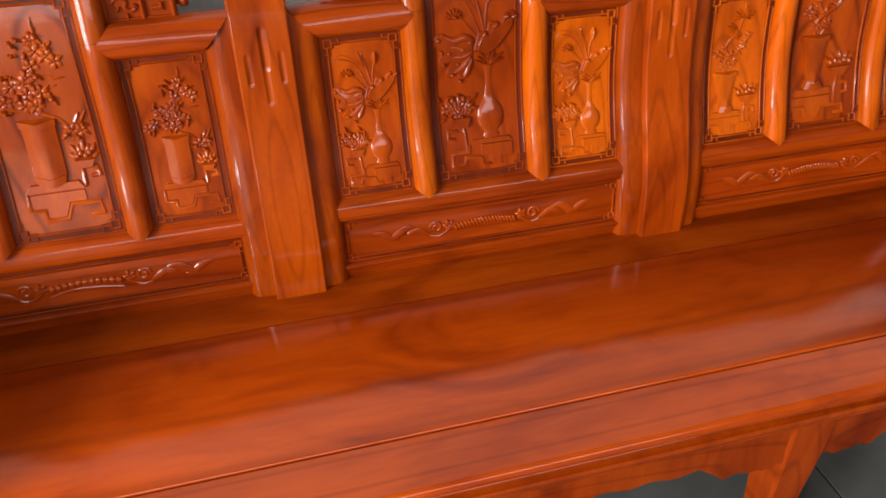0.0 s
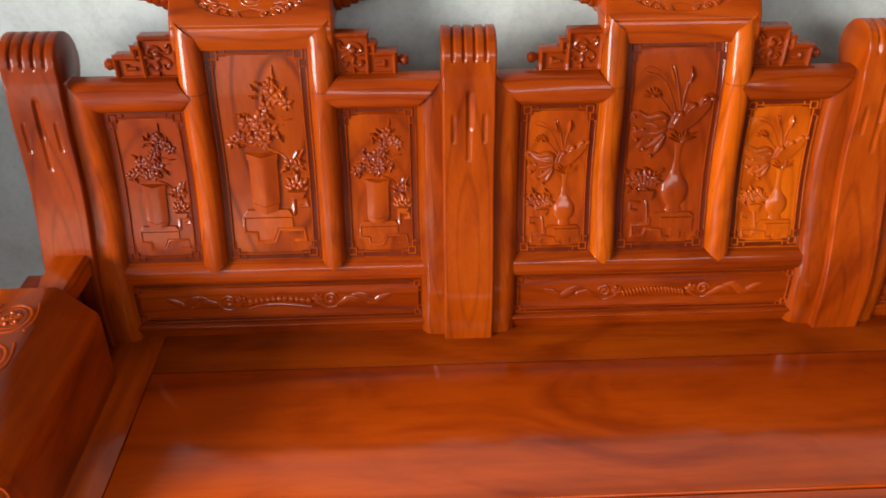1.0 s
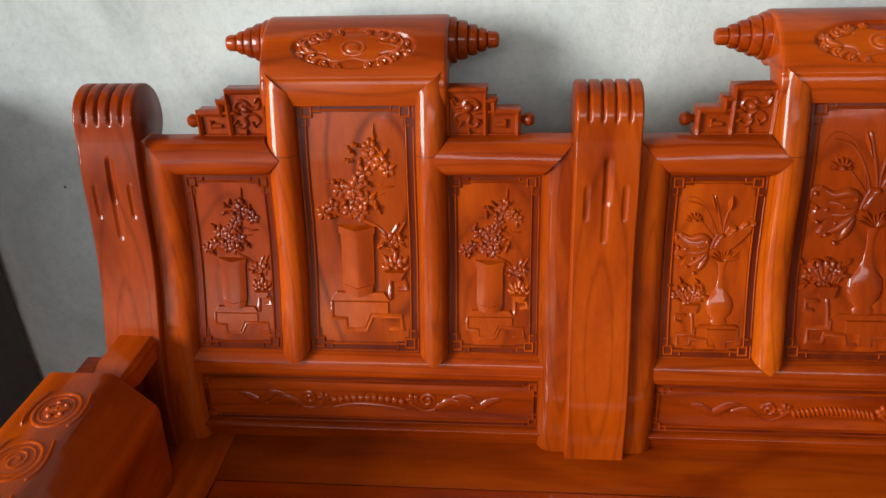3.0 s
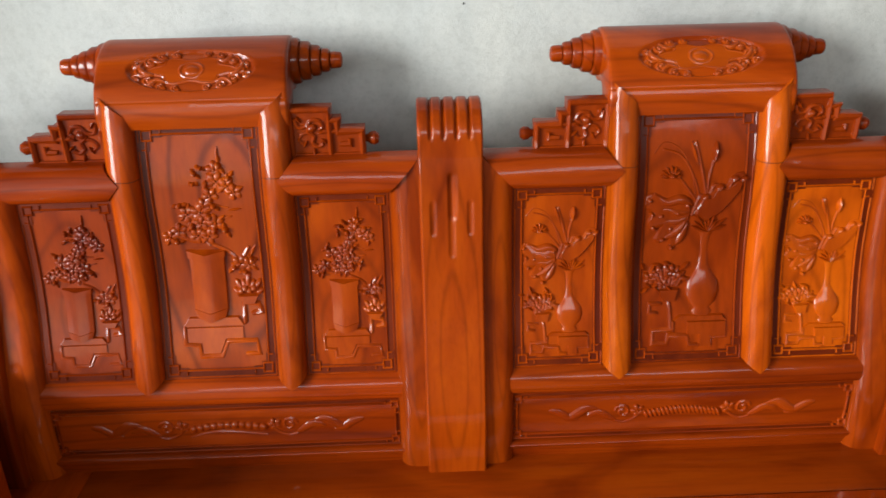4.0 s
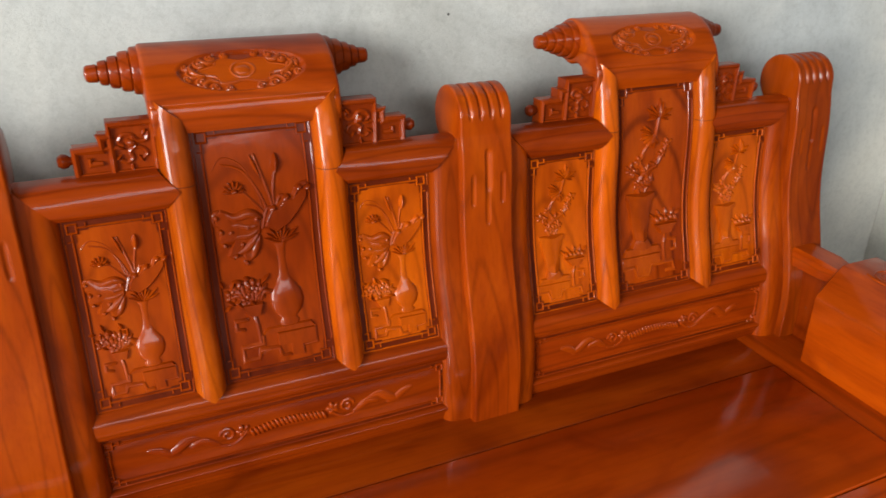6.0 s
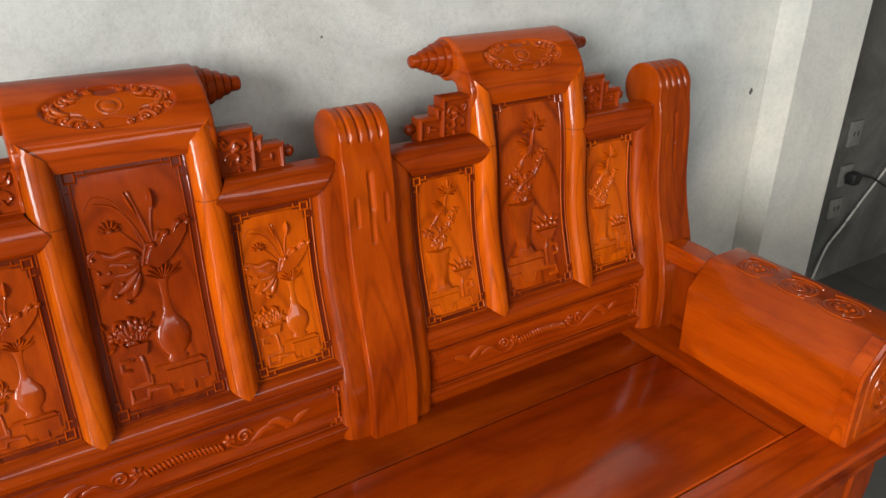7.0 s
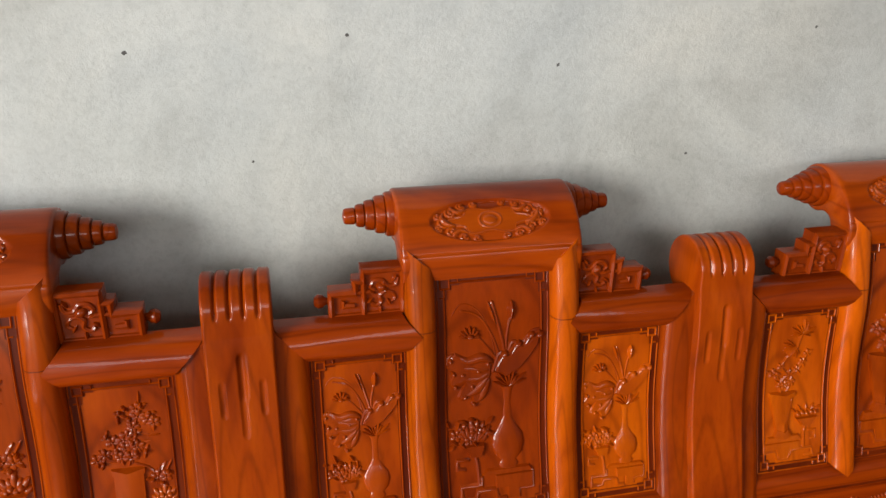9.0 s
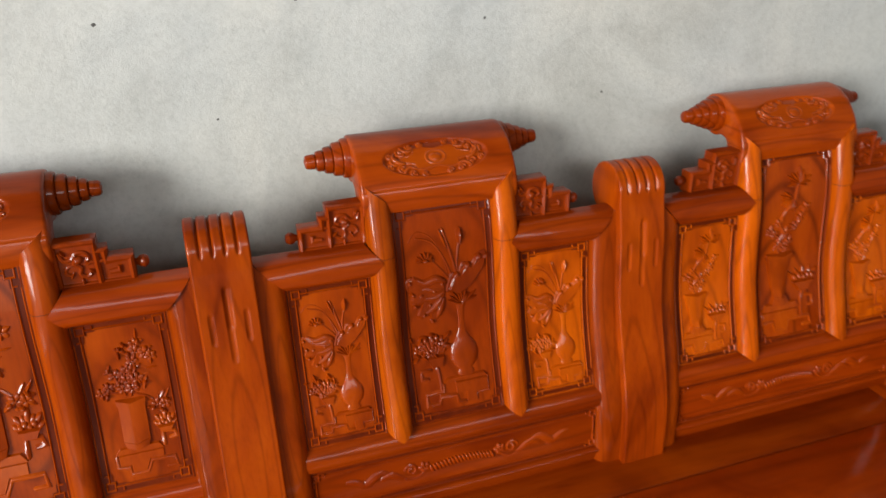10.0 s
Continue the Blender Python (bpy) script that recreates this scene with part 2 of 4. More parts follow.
CURVE = ((0.40, -0.0135), (0.44, -0.0135), (0.50, -0.0120), (0.54, -0.0080), (0.58, 0.0005), (0.63, 0.0150), (0.68, 0.0310), (0.73, 0.0430),
         (0.78, 0.0500), (0.83, 0.0550), (0.87, 0.0615), (0.91, 0.0715), (0.95, 0.0820), (1.00, 0.0900), (1.05, 0.0930))


def lean(z):
    """Depth of the back's S-shaped surface at a height."""
    k = 1
    while k < len(CURVE) - 3 and z > CURVE[k + 1][0]:
        k += 1
    (za, ya), (zb, yb), (zc, yc), (zd, yd) = CURVE[k - 1:k + 3]
    w = zc - zb
    t = min(1.0, max(0.0, (z - zb) / w))
    m0, m1 = (yc - ya) / (zc - za) * w, (yd - yb) / (zd - zb) * w
    return (2 * t ** 3 - 3 * t ** 2 + 1) * yb + (t ** 3 - 2 * t ** 2 + t) * m0 + (3 * t ** 2 - 2 * t ** 3) * yc + (t ** 3 - t ** 2) * m1


# ---------------------------------------------------------------- carving on a curved surface
class Carver(Geo):
    """Relief on a surface: place(u, v, h) gives the point h above it."""

    def tube(self, points, r, tall=0.8, ends=0.35, closed=False, steps=0):
        """A rounded ridge along a line."""
        pts = [Vector(p) for p in points]
        if steps and len(pts) > 2:
            pts = spline(pts, steps, closed)
        if not closed and ends < 1:
            # short rounded ends
            first, last = pts[1] - pts[0], pts[-2] - pts[-1]
            pts = [pts[0], pts[0] + first * min(0.45, 0.8 * r / first.length)] + pts[1:-1] + [pts[-1] + last * min(0.45, 0.8 * r / last.length), pts[-1]]
        n = len(pts)
        rows = []
        for i, p in enumerate(pts):
            a = pts[(i - 1) % n] if closed or i else p
            b = pts[(i + 1) % n] if closed or i < n - 1 else p
            d = (b - a)
            d = d.normalized() if d.length > 1e-9 else Vector((1, 0))
            turn = 1.0
            if 0 < i < n - 1 or closed:
                e = (p - a).normalized()
                turn = 1 / max(0.6, abs(e.dot(d)))
            side = Vector((-d.y, d.x)) * turn
            w = r if closed or 0 < i < n - 1 else r * ends
            rows.append([self.place(p.x + side.x * w * math.cos(q), p.y + side.y * w * math.cos(q), 1.3 * w * tall * math.sin(q) - 0.0006)
                         for q in (0, 0.7, 1.57, 2.44, math.pi)])
        if closed:
            rows.append(rows[0])
        return self.grid(rows)

    def swoosh(self, points, r, tall=0.6, steps=5):
        """A curved leaf: a ridge that swells and tapers to both ends."""
        pts = spline([Vector(p) for p in points], steps)
        n, rows = len(pts), []
        for i, p in enumerate(pts):
            d = (pts[min(i + 1, n - 1)] - pts[max(i - 1, 0)]).normalized()
            w = r * (0.12 + 0.88 * math.sin(math.pi * min(1.0, (i / (n - 1)) ** 0.8)) ** 0.8)
            rows.append([self.place(p.x - d.y * w * math.cos(q), p.y + d.x * w * math.cos(q), w * tall * math.sin(q) * 1.3 - 0.0005) for q in (0, 0.6, 1.15, 1.57, 2.0, 2.55, math.pi)])
        return self.grid(rows)

    def dome(self, u, v, ru, rv, h, turn=0.0, n=8):
        """A rounded swelling."""
        c, s = math.cos(turn), math.sin(turn)
        verts, faces = [], []
        for k, (q, up) in enumerate(((1.0, -0.05), (0.86, 0.5), (0.5, 0.87))):
            for i in range(n):
                a = 2 * math.pi * i / n
                x, y = q * ru * math.cos(a), q * rv * math.sin(a)
                verts.append(self.place(u + c * x - s * y, v + s * x + c * y, 1.3 * h * up))
        verts.append(self.place(u, v, 1.3 * h))
        for k in range(2):
            faces += [(k * n + i, k * n + (i + 1) % n, k * n + n + (i + 1) % n, k * n + n + i) for i in range(n)]
        faces += [(2 * n + i, 2 * n + (i + 1) % n, 3 * n) for i in range(n)]
        return self.add(verts, faces)

    def plate(self, outline, h, slope=0.0015, crown=0.0):
        """A raised flat shape with sloping edges."""
        pts = [Vector(p) for p in outline]
        n = len(pts)
        area = sum(pts[i].x * pts[(i + 1) % n].y - pts[(i + 1) % n].x * pts[i].y for i in range(n))
        sign = 1 if area > 0 else -1
        inner = []
        for i in range(n):
            a, b = (pts[i] - pts[i - 1]).normalized(), (pts[(i + 1) % n] - pts[i]).normalized()
            na, nb = Vector((-a.y, a.x)) * sign, Vector((-b.y, b.x)) * sign
            m = (na + nb)
            m = m / max(0.5, m.length_squared / 2)
            inner.append(pts[i] + m * slope)
        low, top = [self.place(p.x, p.y, -0.0006) for p in pts], [self.place(p.x, p.y, h) for p in inner]
        faces = [(i, (i + 1) % n, n + (i + 1) % n, n + i) for i in range(n)]
        mid = sum(inner, Vector((0, 0))) / n
        if crown:
            faces += [(n + i, n + (i + 1) % n, 2 * n) for i in range(n)]
            return self.add(low + top + [self.place(mid.x, mid.y, h + crown)], faces)
        return self.add(low + top, faces + [tuple(range(n, 2 * n))])

    def facets(self, columns):
        """A faceted body: columns of foot (u, v), head (u, v) and height above the ground."""
        rows = []
        for (u0, v0), (u1, v1), h in columns:
            rows.append([self.place(u0 + (u1 - u0) * k / 6, v0 + (v1 - v0) * k / 6, h) for k in range(7)])
        self.grid(rows)
        k, n = len(self.v) - 7 * len(rows), len(rows)
        self.f += [tuple(k + 7 * i for i in range(n)), tuple(k + 7 * i + 6 for i in range(n))[::-1]]
        return self

    def blossom(self, u, v, r, h, turn=0.0, petals=5):
        for i in range(petals):
            a = turn + 2 * math.pi * i / petals
            self.dome(u + 0.52 * r * math.cos(a), v + 0.52 * r * math.sin(a), 0.56 * r, 0.40 * r, h * (0.50 + 0.20 * math.cos(a - 2.2)), a, 8)
        return self.dome(u, v, 0.2 * r, 0.2 * r, h * 0.72, 0, 6)

    def leaf(self, u, v, length, width, h, turn):
        c, s = math.cos(turn), math.sin(turn)
        shape = [(0, 0), (0.3, 0.42), (0.62, 0.5), (0.85, 0.26), (1, 0), (0.85, -0.26), (0.62, -0.5), (0.3, -0.42)]
        return self.plate([(u + c * a * length - s * b * width, v + s * a * length + c * b * width) for a, b in shape], h * 0.5, width * 0.12, h * 0.5)


def spline(pts, steps, closed=False):
    """A smooth line through points."""
    n, out = len(pts), []
    for i in range(n if closed else n - 1):
        p0 = pts[i - 1] if closed or i else pts[0]
        p1, p2 = pts[i], pts[(i + 1) % n]
        p3 = pts[(i + 2) % n] if closed or i + 2 < n else pts[-1]
        for k in range(steps):
            t = k / steps
            out.append(0.5 * (2 * p1 + (p2 - p0) * t + (2 * p0 - 5 * p1 + 4 * p2 - p3) * t * t + (3 * p1 - p0 - 3 * p2 + p3) * t ** 3))
    return out if closed else out + [pts[-1]]


# ---------------------------------------------------------------- the room
BACK = 0.24


def wall(name, outline_boxes, material, label):
    g = Geo()
    for b in outline_boxes:
        box(g, *b, c=0)
    ob = part(name, g, material, smooth=0)
    return tagged(ob, label, "wall", kind="structure")


wall("wall_north", [(-5.2, 1.815, BACK, BACK + 0.2, 0, 3.6)], CEMENT, "pale grey bare cement plaster wall behind the bench")
wall("wall_north_recess", [(1.815, 3.8, 0.36, 0.56, 0, 3.6)], SHADED_CEMENT, "grey cement wall set back beyond the pilaster, its shade put into the colour")
wall("pilaster", [(1.56, 1.815, 0.157, BACK - 0.001, 0, 3.6)], CEMENT, "narrow cement pilaster standing proud of the wall")
wall("wall_west", [(-5.2, -5.0, -2.3, BACK, 0, 3.6), (-5.2, -5.0, -5.5, -5.1, 0, 3.6), (-5.2, -5.0, -5.1, -2.3, 0, 0.9), (-5.2, -5.0, -5.1, -2.3, 3.2, 3.6)], CEMENT_DARK, "unseen cement side wall with one wide opening, dark to limit bounced light")
# unseen wall, added to hold part of the window's light off the left end
wall("wall_side_return", [(-2.3, -2.1, -0.60, BACK - 0.001, 0, 3.6)], CEMENT_DARK, "unseen short cement wall, added to block light from the left")
wall("wall_east", [(3.6, 3.8, -5.5, 0.36, 0, 3.6)], CEMENT_DARK, "plain unseen cement side wall, dark to limit bounced light")
# the long high opening is made up to hold the fill lamp
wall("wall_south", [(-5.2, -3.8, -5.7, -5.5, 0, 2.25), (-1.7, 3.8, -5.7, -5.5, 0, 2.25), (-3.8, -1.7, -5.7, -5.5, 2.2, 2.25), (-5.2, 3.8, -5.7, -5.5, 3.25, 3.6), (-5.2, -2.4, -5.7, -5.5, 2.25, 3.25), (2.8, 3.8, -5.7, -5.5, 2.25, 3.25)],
     CEMENT_DARK, "unseen dark cement front wall with a doorway and an added high opening for fill")
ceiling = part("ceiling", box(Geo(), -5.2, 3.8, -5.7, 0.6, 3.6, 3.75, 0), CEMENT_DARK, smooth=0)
tagged(ceiling, "plain unseen cement ceiling, dark to limit bounced light", "ceiling", kind="structure")
ground = part("ground", box(Geo(), -40, 40, -40, 40, -0.3, -0.012, 0), GROUT, smooth=0)
tagged(ground, "flat grey ground outside and below the floor", "ground", kind="structure")

# ---------------------------------------------------------------- the carved bench
SEAT = 0.44
PITCH = 0.66
bench = tagged(new("carved_bench"), "long glossy orange-brown lacquered hardwood bench with carved back, against the wall", "bench")
ROUND = [(-0.5, -0.018), (-0.5, 0.0), (-0.47, 0.006), (-0.40, 0.0115), (-0.26, 0.0165), (0, 0.0185),
         (0.26, 0.0165), (0.40, 0.0115), (0.47, 0.006), (0.5, 0.0), (0.5, -0.018)]
LOW = [(-0.5, -0.018), (-0.5, 0.003), (0.0, 0.0075), (0.22, 0.0105), (0.34, 0.0112), (0.42, 0.0098), (0.48, 0.0060), (0.5, 0.002), (0.5, -0.018)]
MIDDLE = [(-0.5, -0.018), (-0.5, 0.0), (-0.46, 0.0050), (-0.38, 0.0085), (-0.2, 0.0110), (0.08, 0.0120), (0.22, 0.0110), (0.36, 0.0070), (0.46, 0.0025), (0.5, 0.0), (0.5, -0.018)]
INNER = [(-0.5, -0.018), (-0.5, 0.0), (-0.44, 0.007), (-0.30, 0.014), (-0.1, 0.0175), (0.12, 0.0185), (0.5, 0.0185), (0.5, -0.018)]


def bar(axis, centre, width, low, high, profile, depth=0.0, rows=1):
    """A moulded member that follows the back's curve; low and high give its ends across its width."""
    g, lines = Geo(), []
    for i in range(rows + 1):
        s = i / rows
        line = []
        for u, h in profile:
            a, b = low(u), high(u)
            if axis == "z":
                x, z = centre + u * width, a + (b - a) * s
            else:
                x, z = a + (b - a) * s, centre + u * width
            line.append((x, lean(z) - h - depth, z))
        lines.append(line)
    g.grid(lines, closed=True)
    n = len(profile)
    g.f += [tuple(range(n)), tuple(range(rows * n, rows * n + n))[::-1]]
    return g


def flat(end):
    return lambda u: end


def mirrored(profile):
    return [(-u, h) for u, h in reversed(profile)]


# ---- posts: S-curved, with a fluted scroll at the head
def post_mesh(width=0.084, front=0.033, back=0.03):
    stations = []
    z = SEAT
    while z < 0.896:
        stations.append((lean(z) - front, z, 0.0))
        z += 0.003
    face = len(stations)
    yc, zc, r = 0.0825, 0.9105, 0.0465
    for k in range(0, 49):
        a = math.pi - k * (1.36 * math.pi) / 48
        stations.append((yc + r * math.cos(a), zc + r * math.sin(a), 1.0 if 2 <= k else 0.0))
    for k in range(1, 24):
        zb = 0.875 - (0.875 - SEAT) * k / 23
        stations.append((lean(zb) + back, zb, 0.0))
    n, m = len(stations), 72
    rows = []
    for i, (y, z, roll) in enumerate(stations):
        a, b = stations[max(0, i - 1)], stations[min(n - 1, i + 1)]
        t = Vector((b[0] - a[0], b[1] - a[1])).normalized()
        inward = Vector((t.y, -t.x))
        row = []
        for j in range(m + 1):
            u = j / m * 2 - 1
            x = u * width / 2
            cut = 0.0
            edge = 1 - abs(u)
            if edge < 0.07:
                cut = 0.0032 * (1 - edge / 0.07) ** 2
            if roll:
                q = (u * 0.5 + 0.5) * 5
                groove = abs((q % 1) - 0.5) * 2
                if 0.3 < q < 4.7:
                    cut += 0.0052 * max(0, (groove - 0.45) / 0.55) ** 2
            elif 0.8925 < z < 0.898 and i < face:
                q = (u * 0.5 + 0.5) * 5
                groove = abs((q % 1) - 0.5) * 2
                if 0.3 < q < 4.7:
                    cut += 0.0052 * max(0, (groove - 0.45 - 0.5 * (0.898 - z) / 0.0055) / 0.55) ** 2
            elif i < face:
                for sx, z0, z1, w in ((0, 0.762, 0.866, 0.0050), (0.0015, 0.815, 0.866, 0.0068), (-0.0245, 0.792, 0.832, 0.0045), (0.0245, 0.792, 0.832, 0.0045)):
                    d = abs(x - sx) / w
                    e = max(z0 - z, z - z1, 0) / w
                    q = math.hypot(d, e)
                    if q < 1:
                        cut += 0.0020 * (1 - q * q)
            row.append((x, y + inward.x * cut, z + inward.y * cut))
        rows.append(row)
    g = Geo().grid(rows)
    k = m + 1
    g.f += [tuple(i * k for i in range(n)), tuple(i * k + m for i in range(n))[::-1]]
    g.f += [tuple(range(k))[::-1] + tuple(range((n - 1) * k, n * k))[::-1]]
    return mesh_of("post", g, WOOD_UP, 50)


post_data = post_mesh()
for x in (-1.5, -0.5, 0.5, 1.5):
    ob = new("post", post_data)
    ob.location.x, ob.parent = x * PITCH, bench
    if x == -1.5:
        ob.material_slots[0].link = "OBJECT"
        ob.material_slots[0].material = WOOD_RED


# ---- reliefs
SINK = -0.0015


def on_back(xc, z0, sink=SINK):
    return lambda u, v, h: (xc + u, lean(z0 + v) + sink - h, z0 + v)


EDGE, LINE = 0.0070, 0.0118


def fret_corners(place, w, h, s, r, material, parent, edge=EDGE, line=LINE, tall=1.8):
    """The four key-pattern corners of a framed panel, each a part."""
    for sx in (-1, 1):
        for top in (0, 1):
            c, d = Carver(place), edge
            def at(a, b):
                return (sx * (w / 2 - a), (h - b) if top else b)
            k = max(line, d + 0.62 * s)
            c.tube([at(d, d), at(d + 1.5 * s, d), at(d + 1.5 * s, d + 1.5 * s), at(d, d + 1.5 * s)], r, tall=tall, closed=True)
            c.tube([at(d + 1.5 * s, k), at(d + 2.9 * s, k), at(d + 2.9 * s, d - 0.001)], r, tall=tall, ends=1)
            c.tube([at(k, d + 1.5 * s), at(k, d + 2.9 * s), at(d - 0.001, d + 2.9 * s)], r, tall=tall, ends=1)
            part("corner_fret", c, material, parent)


def border(c, w, h, s, r, edge=EDGE, line=LINE, tall=1.8):
    d, far = line, edge + 2.9 * s
    for sx in (-1, 1):
        c.tube([(sx * (w / 2 - d), far + (h - 2 * far) * i / 14) for i in range(15)], r, tall=tall, ends=1)
    for v in (d, h - d):
        c.tube([(-w / 2 + far, v), (w / 2 - far, v)], r, tall=tall, ends=1)
    n = 12
    for sx in (-1, 1):
        c.tube([(sx * (w / 2 - 0.0022), 0.002 + (h - 0.004) * i / n) for i in range(n + 1)], 0.0013, tall=1.2, ends=1)
    for v in (0.0018, h - 0.0018):
        c.tube([(-w / 2 + 0.002, v), (w / 2 - 0.002, v)], 0.0013, tall=1.2, ends=1)
    return c


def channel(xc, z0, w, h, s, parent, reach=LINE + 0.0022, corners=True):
    """The ground round a panel's bead and under its frets, dark with stain and painted-in shade."""
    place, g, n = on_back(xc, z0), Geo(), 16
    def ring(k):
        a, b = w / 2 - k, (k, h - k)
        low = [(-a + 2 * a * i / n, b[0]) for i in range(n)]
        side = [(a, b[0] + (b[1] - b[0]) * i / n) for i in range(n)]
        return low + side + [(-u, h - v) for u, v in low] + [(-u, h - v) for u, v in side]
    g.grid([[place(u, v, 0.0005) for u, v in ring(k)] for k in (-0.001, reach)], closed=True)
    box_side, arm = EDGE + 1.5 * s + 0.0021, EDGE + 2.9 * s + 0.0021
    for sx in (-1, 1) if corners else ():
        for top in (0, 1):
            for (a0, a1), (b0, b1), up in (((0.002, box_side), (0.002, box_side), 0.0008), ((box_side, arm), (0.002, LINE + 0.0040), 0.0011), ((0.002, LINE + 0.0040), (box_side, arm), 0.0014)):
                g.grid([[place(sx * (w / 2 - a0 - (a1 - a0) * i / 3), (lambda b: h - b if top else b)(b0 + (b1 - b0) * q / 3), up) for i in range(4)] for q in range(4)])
    part("border_channel", g, STAIN_AND_SHADE, parent, "channel dark with stain and painted-in shade")


def scaled(c, w, h):
    """Turns a carving's own 0 to 1 scale into metres on the panel."""
    return lambda a, b: ((a - 0.5) * w, b * h)


def plum_vase(xc, z0, w, h, parent, rnd, tone):
    k = w / 0.15
    place = on_back(xc, z0)
    p = scaled(None, w, h)
    c = Carver(place)
    c.facets([(p(.295, .275), p(.295, .505), -0.0006), (p(.30, .272), p(.30, .503), 0.0044 * k), (p(.45, .252), p(.45, .485), 0.0096 * k), (p(.61, .270), p(.615, .500), 0.0044 * k), (p(.615, .273), p(.62, .502), -0.0006)])
    c.facets([(p(.280, .490), p(.280, .520), -0.0006), (p(.285, .490), p(.285, .520), 0.0058 * k), (p(.45, .470), p(.45, .503), 0.0112 * k), (p(.63, .488), p(.63, .515), 0.0058 * k), (p(.635, .488), p(.635, .515), -0.0006)])
    c.facets([(p(.315, .240), p(.295, .275), -0.0006), (p(.32, .240), p(.30, .275), 0.0058 * k), (p(.45, .222), p(.45, .258), 0.0108 * k), (p(.585, .238), p(.61, .273), 0.0058 * k), (p(.59, .238), p(.615, .273), -0.0006)])
    part("vase", c, tone, parent)
    c = Carver(place)
    c.plate([p(.17, .20), p(.23, .238), p(.70, .238), p(.76, .20)], 0.0042 * k, 0.0012)
    c.tube([p(.18, .20), p(.18, .125), p(.31, .12), p(.32, .075), p(.52, .075), p(.58, .135), p(.86, .135), p(.88, .08), p(.74, .08)], 0.0032 * k)
    c.plate([p(.20, .195), p(.20, .135), p(.34, .13), p(.34, .085), p(.51, .085), p(.57, .145), p(.74, .145), p(.74, .195)], 0.0022 * k, 0.001)
    part("stand", c, tone, parent)
    c = Carver(place)
    c.tube([p(.76, .20), p(.76, .29), p(.90, .285), p(.92, .25), p(.82, .245)], 0.0040 * k)
    c.plate([p(.70, .325), p(.92, .325), p(.87, .285), p(.76, .285)], 0.006 * k, 0.0015)
    for i in range(7):
        a = 2.75 - 0.40 * i
        u, v, reach = .745 + .024 * i, .325, (.055 + .018 * (i % 2))
        c.swoosh([p(u, v), p(u + .35 * reach * math.cos(a), v + .5 * reach * math.sin(a)), p(u + 1.0 * reach * math.cos(a), v + reach * math.sin(a)), p(u + 1.5 * reach * math.cos(a), v + 1.25 * reach * math.sin(a))], 0.0050 * k, 0.9)
    for i in range(4):
        c.dome(*p(.75 + .04 * i, .345 + .010 * (i % 2)), 0.0058 * k, 0.0058 * k, 0.0075 * k, 0, 8)
    part("potted_plant", c, tone, parent)
    c = Carver(place)
    c.tube([p(.50, .53), p(.40, .60), p(.43, .66), p(.52, .72), p(.60, .77), p(.66, .85)], 0.0021 * k, steps=4)
    c.tube([p(.43, .55), p(.32, .56), p(.20, .585)], 0.0030 * k, steps=3)
    c.tube([p(.52, .54), p(.66, .51), p(.76, .47), p(.86, .53)], 0.0030 * k, steps=3)
    c.tube([p(.45, .66), p(.58, .645), p(.74, .655)], 0.0017 * k, steps=3)
    c.tube([p(.52, .72), p(.62, .70), p(.72, .69)], 0.0016 * k, steps=3)
    c.tube([p(.40, .60), p(.30, .66), p(.27, .71)], 0.0016 * k, steps=3)
    for u, v, r in ((.15, .575, 1), (.24, .60, 1), (.21, .555, .8), (.33, .67, 1.1), (.45, .675, 1.25), (.27, .705, .8), (.58, .63, 1.1), (.66, .60, .9), (.53, .655, .9),
                    (.62, .80, 1.2), (.53, .79, .9), (.72, .78, 1.1), (.78, .755, 1), (.74, .81, .8), (.44, .83, .7), (.50, .85, .6), (.66, .86, .9), (.42, .79, .6),
                    (.76, .455, 1.1), (.84, .45, 1), (.70, .44, .9), (.80, .42, .8), (.87, .475, .7), (.40, .58, 1.0), (.50, .575, 1.1), (.56, .60, .9),
                    (.45, .63, 1.0), (.49, .70, 1.0), (.56, .745, 1.0), (.36, .62, .9), (.62, .845, 1.0), (.58, .70, .8)):
        turn = rnd.random() * 6
        if r > 0.95:
            c.blossom(*p(u, v), 0.0118 * k * r, 0.0058 * k, turn)
        else:
            c.dome(*p(u, v), 0.0062 * k * r, 0.0050 * k * r, 0.0070 * k, turn, 7)
        for j in range(2):
            reach = (0.012 + 0.005 * rnd.random()) * k * r
            c.leaf(*p(u, v), reach, 0.0074 * k, 0.0042 * k, turn + j * 2.7 + rnd.uniform(-0.5, 0.5))
    c.leaf(*p(.65, .86), 0.026 * k, 0.005 * k, 0.004 * k, 1.5)
    c.leaf(*p(.84, .47), 0.026 * k, 0.005 * k, 0.004 * k, 1.05)
    c.leaf(*p(.70, .68), 0.020 * k, 0.004 * k, 0.004 * k, 0.1)
    part("plum_spray", c, tone, parent)


